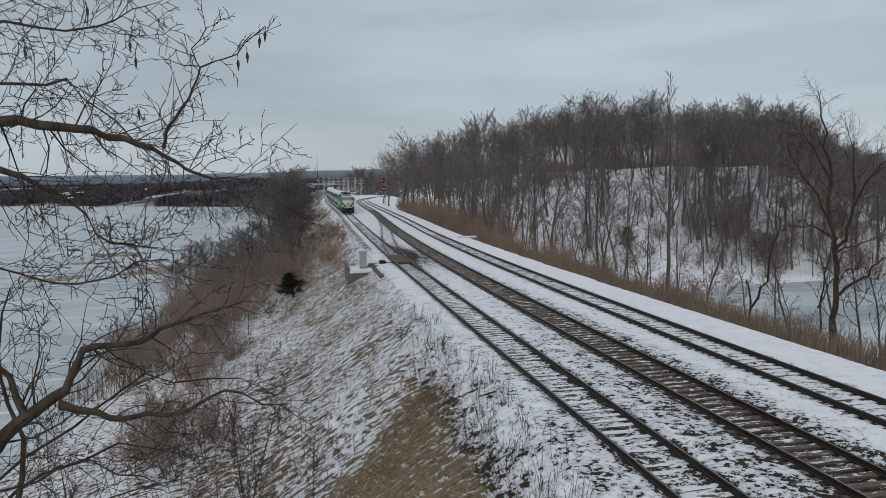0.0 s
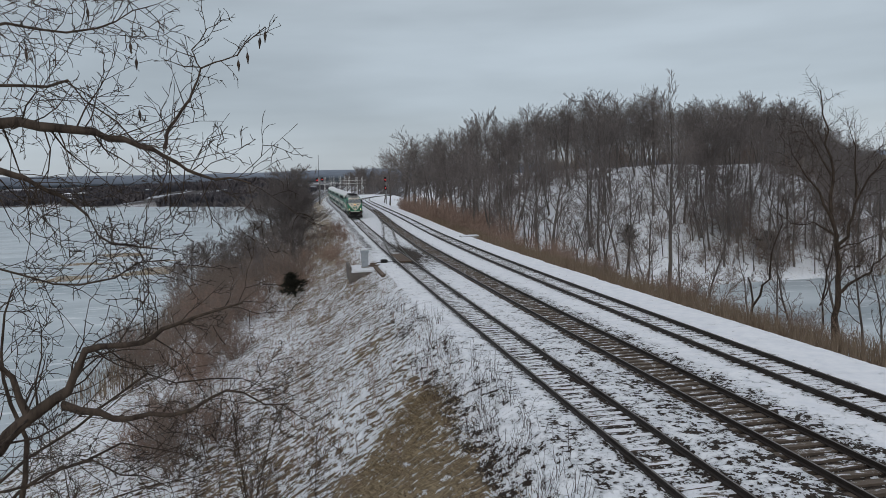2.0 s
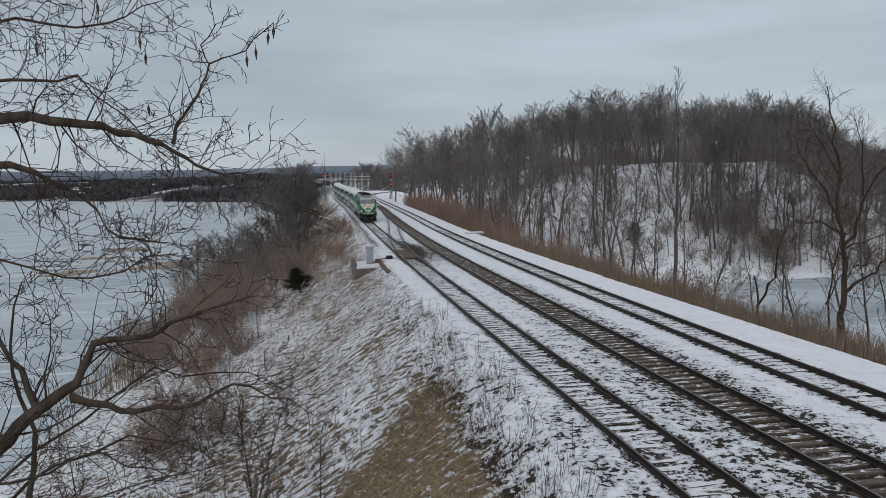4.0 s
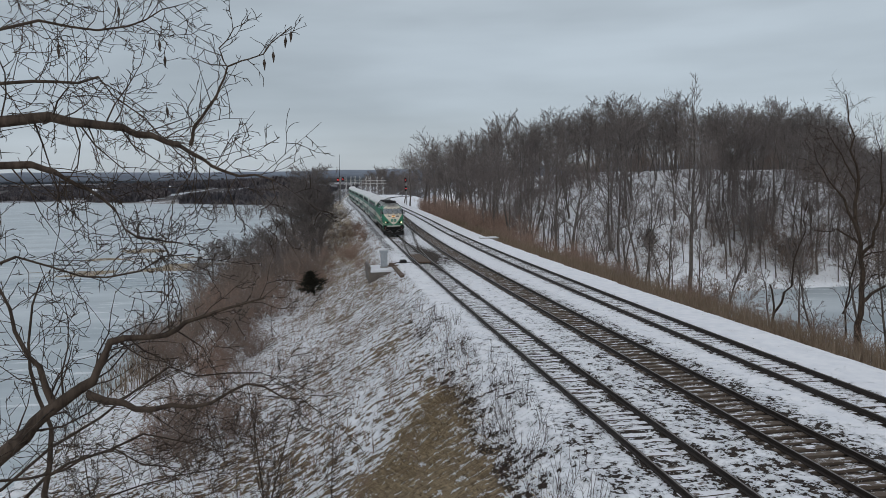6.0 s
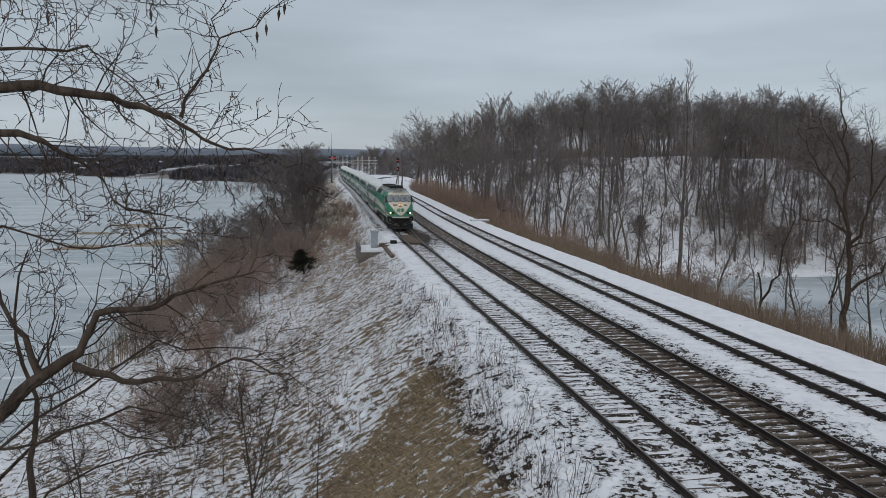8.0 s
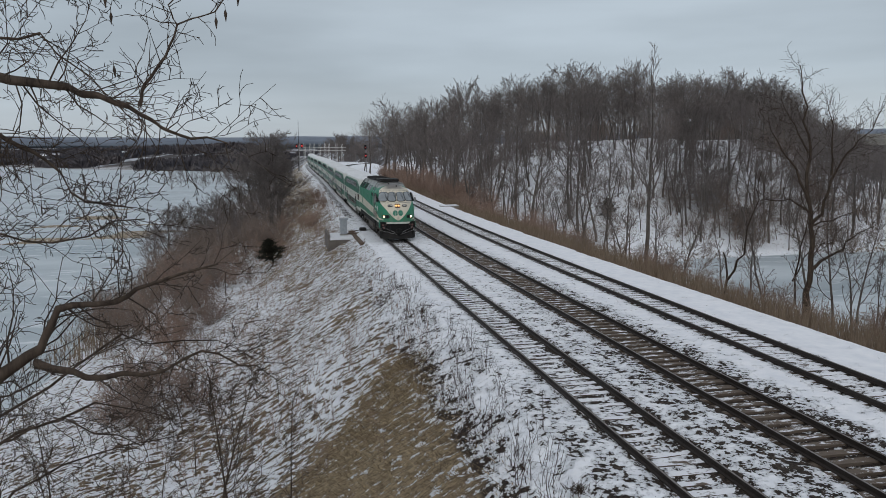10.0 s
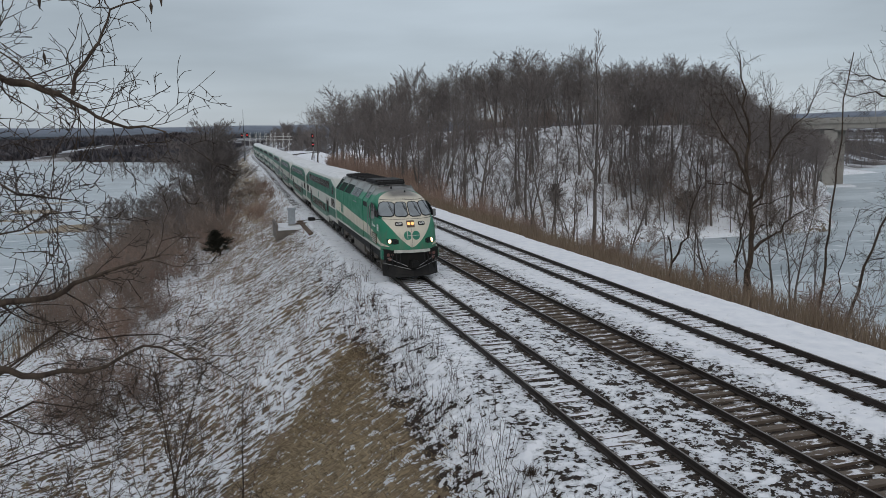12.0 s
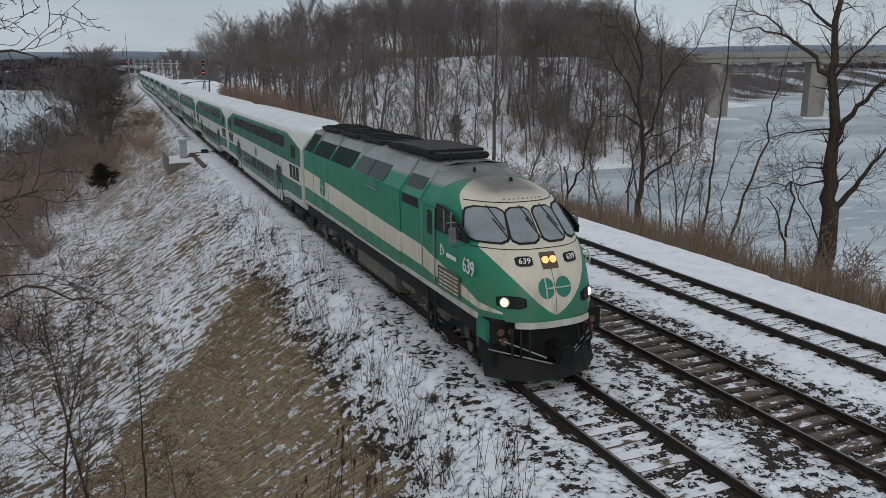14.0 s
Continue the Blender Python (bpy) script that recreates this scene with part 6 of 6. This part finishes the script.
def shoulder_spots(rng):
    y = 10 + 34 * rng.random() ** 1.2
    c = noise.noise((y * 0.55, 4, 0))
    return along(Y1, y) - 3.3 + 0.8 * c - abs(rng.gauss(0, 0.6)), y, 0.6 + 0.8 * max(0, c)


blades("dry_reeds", 21000, reed_place, 1.35, 0.010, 0.35, STRAW, "pale dry reeds along the outer track", "reeds", 1)
blades("shore_reeds", 5000, shore_reeds, 1.5, 0.016, 0.4, STRAW, "tan reeds at the edge of the ice", "reeds", 2)
blades("matted_grass", 20000, slope_grass, 0.15, 0.013, 2.6, DEAD, "flattened brown grass combed down the slope", "grass", 3, True)
blades("bank_weeds", 4800, bank_weeds, 0.55, 0.010, 0.8, REDTWIG, "dry brown weeds on the snowy bank", "weeds", 4)
blades("shoulder_litter", 2300, shoulder_spots, 0.17, 0.010, 1.2, DARKSTEM, "dark dead leaves and stalks along the shoulder", "weeds", 5)


def weed_stems(name, spots, tall, seed, material, label):
    rng = random.Random(seed)
    w = Wood()
    for x, y, s in spots:
        for k in range(rng.randint(3, 6)):
            p = Vector((x + rng.gauss(0, 0.12), y + rng.gauss(0, 0.12), ground_z(x, y) - 0.05))
            ln = tall * s * rng.uniform(0.5, 1.1)
            pts = wander(rng, p, Vector((rng.gauss(0, 0.18), rng.gauss(0, 0.18), 1)), ln, 3, 0.10)
            w.tube(pts, [0.009, 0.007, 0.005, 0.003], 3)
            for q in range(rng.randint(2, 5)):
                o = pts[1].lerp(pts[3], rng.random())
                w.tube([o, o + Vector((rng.gauss(0, 0.12), rng.gauss(0, 0.12), rng.uniform(0.05, 0.22))) * s], [0.004, 0.002], 3)
    return tagged(new(name, w.mesh(name, material)), label, "weeds", kind="stuff")


rng = random.Random(31)
spots = []
for k in range(105):
    y = 10 + 38 * rng.random() ** 1.3
    spots.append((along(Y1, y) - 2.3 - abs(rng.gauss(0.9, 1.0)), y, rng.uniform(0.5, 1.1)))
weed_stems("weed_stems", spots, 1.2, 6, DARKSTEM, "thin leafless weed stems beside the track")
spots = [(rng.uniform(-9, 3), 14 + 40 * rng.random(), rng.uniform(0.5, 1.2)) for k in range(170)]
weed_stems("slope_stems", spots, 1.3, 7, REDTWIG, "scattered dry stems on the snowy slope")
w = Wood()
for k in range(22):
    x, y = rng.uniform(1.6, 4.2), rng.uniform(12.6, 14.6)
    z = ground_z(x, y)
    h = rng.uniform(0.9, 1.5)
    p = wander(rng, Vector((x, y, z - 0.05)), Vector((rng.gauss(0, 0.1), rng.gauss(0, 0.1), 1)), h, 3, 0.06)
    w.tube(p, [0.009, 0.008, 0.007, 0.006], 4)
    w.tube([p[3], p[3] + Vector((0, 0, 0.05)), p[3] + Vector((0.01, 0, 0.12)), p[3] + Vector((0.01, 0, 0.17))], [0.012, 0.034, 0.026, 0.004], 6)
tagged(new("seed_head_stems", w.mesh("seed_head_stems", DARKSTEM)), "dark upright seed heads on bare stems", "weeds", kind="stuff")
# dark clumps of fallen leaves and weeds by the rails
for k, (x, y, s) in enumerate(((11.3, 11.4, 1.0), (6.2, 15.2, 0.7), (5.6, 13.0, 0.7))):
    w = Wood()
    for q in range(90):
        p = Vector((rng.gauss(0, 0.18), rng.gauss(0, 0.18), 0.0))
        w.tube(wander(rng, p, Vector((rng.gauss(0, 0.8), rng.gauss(0, 0.8), 1)), 0.30, 3, 0.3), [0.012, 0.01, 0.008, 0.004], 3)
    e = tagged(new("weed_clump", w.mesh("weed_clump", NEARBARK)), "dark dead weed clump in the ballast", "weeds", "weed clumps", "stuff")
    e.matrix_basis = pose(x, y, ground_z(x, y)) @ Matrix.Diagonal((s, s, s, 1))

# saplings on the near slope
near_slim = [tree_meshes(400 + k, 5.5, 0.035, 9, 1.5, 0.25, 0.005, 0.08, NEARBARK, NEARBARK, 6, 0.12) for k in range(3)]
for k, (x, y, s) in enumerate(((-1.0, 16.0, 1.45), (-2.2, 18.5, 1.5), (0.5, 13.2, 0.85), (-0.2, 19.5, 1.0), (-3.2, 15.5, 1.15), (-5.4, 18, 1.2), (-4.2, 22, 1.0), (-7, 24, 1.2), (-2.2, 27, 0.6), (-8.5, 17, 1.3), (-6.0, 13.5, 1.2), (-3.8, 30, 0.7), (-9, 30, 1.2), (0.9, 16.6, 0.36), (-5, 36, 0.8))):
    put_tree(near_slim, k, x, y, s, 100 * k, "sapling", "thin dark sapling on the snowy slope", "tree", "saplings on the slope", 0.1)


# ---- the tree beside the camera ----
def make_near_tree():
    rng = random.Random(77)
    e = tagged(new("locust_tree"), "dark bare locust tree with crooked limbs and hanging pods", "tree")
    trunk, twig = Wood(), Wood()
    trunk.tube([Vector(p) for p in ((-5.0, 5.9, -5.5), (-5.1, 5.8, 1.0), (-5.3, 5.7, 4.5), (-5.0, 5.8, 7.5), (-5.4, 6.0, 10.5), (-5.2, 6.1, 14))], [0.26, 0.21, 0.18, 0.14, 0.09, 0.03], 9)
    limbs = (
        (((-5.1, 5.8, 6.6), (-3.4, 5.7, 7.45), (-1.94, 5.49, 7.68), (-1.58, 5.42, 7.64), (-1.25, 5.36, 7.56), (-0.96, 5.3, 7.48), (-0.75, 5.25, 7.34), (-0.57, 5.21, 7.27), (-0.34, 5.16, 7.24)), 0.06, 0.004, 30),
        (((-0.89, 5.28, 7.48), (-0.85, 5.29, 7.62), (-0.71, 5.28, 7.8), (-0.63, 5.28, 8.0), (-0.39, 5.25, 8.08), (-0.2, 5.23, 8.26)), 0.016, 0.003, 12),
        (((-0.63, 5.28, 8.0), (-0.68, 5.28, 8.12), (-0.5, 5.25, 8.28)), 0.008, 0.0025, 5),
        (((-5.1, 5.8, 6.3), (-3.2, 5.5, 7.25), (-1.95, 5.46, 7.37), (-1.74, 5.42, 7.28), (-1.49, 5.36, 7.14), (-1.25, 5.29, 6.87), (-0.96, 5.24, 6.83)), 0.045, 0.004, 26),
        (((-5.2, 5.7, 3.6), (-3.2, 5.4, 4.6), (-2.03, 5.32, 5.57), (-1.84, 5.3, 5.75), (-1.58, 5.27, 5.92), (-1.46, 5.27, 6.18), (-1.09, 5.21, 6.22), (-0.87, 5.18, 6.33), (-0.43, 5.11, 6.46)), 0.078, 0.006, 24),
        (((-1.84, 5.3, 5.75), (-2.01, 5.36, 6.09), (-2.2, 5.4, 6.6)), 0.03, 0.008, 8),
        (((-1.62, 5.27, 5.83), (-1.3, 5.2, 5.73), (-0.93, 5.14, 5.74), (-0.56, 5.09, 5.89), (-0.2, 5.01, 5.79)), 0.032, 0.004, 16),
        (((-5.2, 5.8, 7.2), (-3.2, 5.6, 7.8), (-1.93, 5.51, 7.93), (-1.49, 5.43, 7.95), (-1.07, 5.32, 7.51)), 0.022, 0.005, 22),
        (((-5.2, 5.8, 7.8), (-3.0, 5.7, 8.1), (-1.9, 5.6, 8.35), (-1.3, 5.5, 8.3), (-0.95, 5.4, 8.42)), 0.022, 0.003, 24),
        (((-5.2, 5.8, 8.2), (-3.0, 5.8, 8.7), (-2.0, 5.7, 8.55), (-1.5, 5.6, 8.7)), 0.02, 0.004, 20),
        (((-5.2, 5.7, 5.2), (-3.2, 5.6, 6.1), (-2.1, 5.5, 6.75), (-1.5, 5.4, 6.6), (-0.9, 5.3, 6.75)), 0.02, 0.004, 22),
        (((-5.2, 5.7, 4.6), (-3.2, 5.6, 5.2), (-2.1, 5.5, 5.2), (-1.5, 5.4, 5.4), (-1.0, 5.3, 5.2)), 0.02, 0.004, 22),
    )
    low = (
        (((-5.1, 5.8, 2.5), (-3.4, 6.2, 3.8), (-2.3, 6.3, 4.9), (-1.5, 6.2, 5.25), (-0.9, 6.1, 5.1)), 0.03, 0.004, 12),
        (((-5.1, 5.8, 2.2), (-3.4, 6.3, 3.6), (-2.2, 6.4, 4.5), (-1.6, 6.4, 4.75), (-0.7, 6.3, 4.95)), 0.024, 0.003, 12),
        (((-2.3, 6.3, 4.3), (-2.25, 6.3, 5.0), (-2.35, 6.3, 5.8), (-2.2, 6.2, 6.5)), 0.035, 0.006, 10),
        (((-5.1, 5.8, 3.2), (-3.5, 6.6, 4.4), (-2.4, 6.8, 5.0), (-1.4, 6.8, 5.65), (-0.6, 6.6, 5.6), (-0.2, 6.5, 5.4)), 0.024, 0.003, 12),
    )
    # limbs leave the trunk outside the view, so their twigs begin where they come near
    grow(rng, trunk, twig, [(p, r0, r1, round(c * 1.2)) for p, r0, r1, c in limbs + low], 0.04, 0.72, 0.0034, 2, (0.5, 1.3), -2.9)
    place("trunk", trunk.mesh("trunk", NEARBARK), e)
    place("crown", twig.mesh("crown", NEARBARK), e, "crooked dark twigs")
    # pods hang from the nearest twig
    wood_points = [Vector(v) for v in twig.verts + trunk.verts]
    for x, z in ((-0.20, 8.25), (-0.24, 8.20), (-0.33, 8.10), (-0.40, 8.06), (-0.97, 8.05), (-1.32, 8.38), (-1.5, 8.5), (-1.05, 8.2), (-1.1, 7.7), (-1.7, 8.2)):
        top = min(wood_points, key=lambda v: (v - Vector((x, 5.26, z))).length)
        bm = bmesh.new()
        t = rng.uniform(-0.3, 0.3)
        p = top + Vector((t * 0.02, 0, -0.03))
        rod(bm, top, p, 0.002, sides=4)
        rod(bm, p, p + Vector((t * 0.01, 0, -0.025)), 0.003, 0.011, 6)
        rod(bm, p + Vector((t * 0.01, 0, -0.025)), p + Vector((t * 0.03, 0, -0.075)), 0.011, 0.002, 6)
        part("seed_pod", bm, NEARBARK, e, "dry dark seed pod")


make_near_tree()


# ---- the far shore and the ridge behind it ----
def far_woods():
    rng = random.Random(91)
    verts, faces = [], []
    for k in range(6400):
        if k < 4800:
            a = radians(rng.uniform(-30, 0))
            d = (690 + 560 * rng.random() ** 1.7) / (1 + 1.7 * max(-0.42, math.sin(a)))
            x, y = d * math.sin(a), d * math.cos(a)
            if noise.noise((x * 0.008, y * 0.004, 8)) > 0.10:
                continue
        else:
            a, d = radians(rng.uniform(-48, 60)), rng.uniform(1500, 2600)
            x, y = d * math.sin(a), d * math.cos(a)
        if abs(x - 12) < 14 and y < 900:
            continue
        z = ground_z(x, y) - 1
        h = rng.uniform(8, 15) * (1 + 0.3 * noise.noise((x * 0.01, y * 0.01, 2)))
        for q in range(12):
            o = len(verts)
            px, tx, w = x + rng.gauss(0, 2.6), x + rng.gauss(0, 4.2), rng.uniform(0.3, 1.0)
            verts += [(px - w, y, z), (px + w, y, z), (tx + w, y + rng.gauss(0, 2), z + h * rng.uniform(0.5, 0.8)), (tx - w, y + rng.gauss(0, 2), z + h * (rng.uniform(0.85, 1.0) - 0.02 * abs(tx - x)))]
            faces += [(o, o + 1, o + 2), (o, o + 2, o + 3)]
    tagged(new("distant_woods", built("distant_woods", verts, faces, HAZE, False)), "brown bare woods along the far shore", "woods", kind="stuff")
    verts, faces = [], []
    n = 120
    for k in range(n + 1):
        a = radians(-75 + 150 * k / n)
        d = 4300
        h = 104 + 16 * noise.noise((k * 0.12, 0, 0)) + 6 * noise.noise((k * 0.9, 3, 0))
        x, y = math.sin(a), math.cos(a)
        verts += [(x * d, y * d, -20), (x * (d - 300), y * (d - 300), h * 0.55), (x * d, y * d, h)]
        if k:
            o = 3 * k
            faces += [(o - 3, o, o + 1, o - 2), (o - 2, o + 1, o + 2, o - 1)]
    tagged(new("backdrop", built("backdrop", verts, faces, RIDGE)), "wooded ridge on the horizon with blue-grey haze in its colour", "ridge", kind="structure")


far_woods()


def far_house(x, y, long, deep, tall, wall, label):
    h = tagged(new("distant_building"), label, "building", "buildings on the far shore")
    h.matrix_basis = pose(x, y, max(WATER + 0.4, ground_z(x, y)) - 0.5, 0, 0, 15)
    bm = bmesh.new()
    box(bm, -long / 2, long / 2, -deep / 2, deep / 2, 0, tall)
    part("walls", bm, wall, h)
    bm = bmesh.new()
    ridge = [bm.verts.new((sx * long / 2 * 1.04, sy * deep / 2 * 1.1, tall + (0 if sy else deep * 0.28))) for sx in (-1, 1) for sy in (-1, 0, 1)]
    for f in ((0, 1, 4, 3), (1, 2, 5, 4), (0, 2, 1), (3, 4, 5), (0, 3, 5, 2)):
        bm.faces.new([ridge[k] for k in f])
    part("roof", bm, SNOWCAP, h, "snow-covered roof")
    for k in range(max(2, int(long / 5))):
        bm = bmesh.new()
        px = -long / 2 + (k + 0.5) * long / max(2, int(long / 5))
        box(bm, px - 0.8, px + 0.8, -deep / 2 - 0.06, -deep / 2 + 0.1, tall * 0.35, tall * 0.75)
        part("window", bm, GLASS, h)


rng = random.Random(17)
for k in range(12):
    a, d = radians(rng.uniform(-27, -6)), 0
    d = rng.uniform(720, 1000) / (1 + 1.7 * max(-0.42, math.sin(a)))
    far_house(d * math.sin(a), d * math.cos(a), rng.uniform(9, 18), rng.uniform(8, 11), rng.uniform(4, 7), rng.choice((CONCRETE, CREAM, TANK)), "small house with a snowy roof on the far shore")


motions()
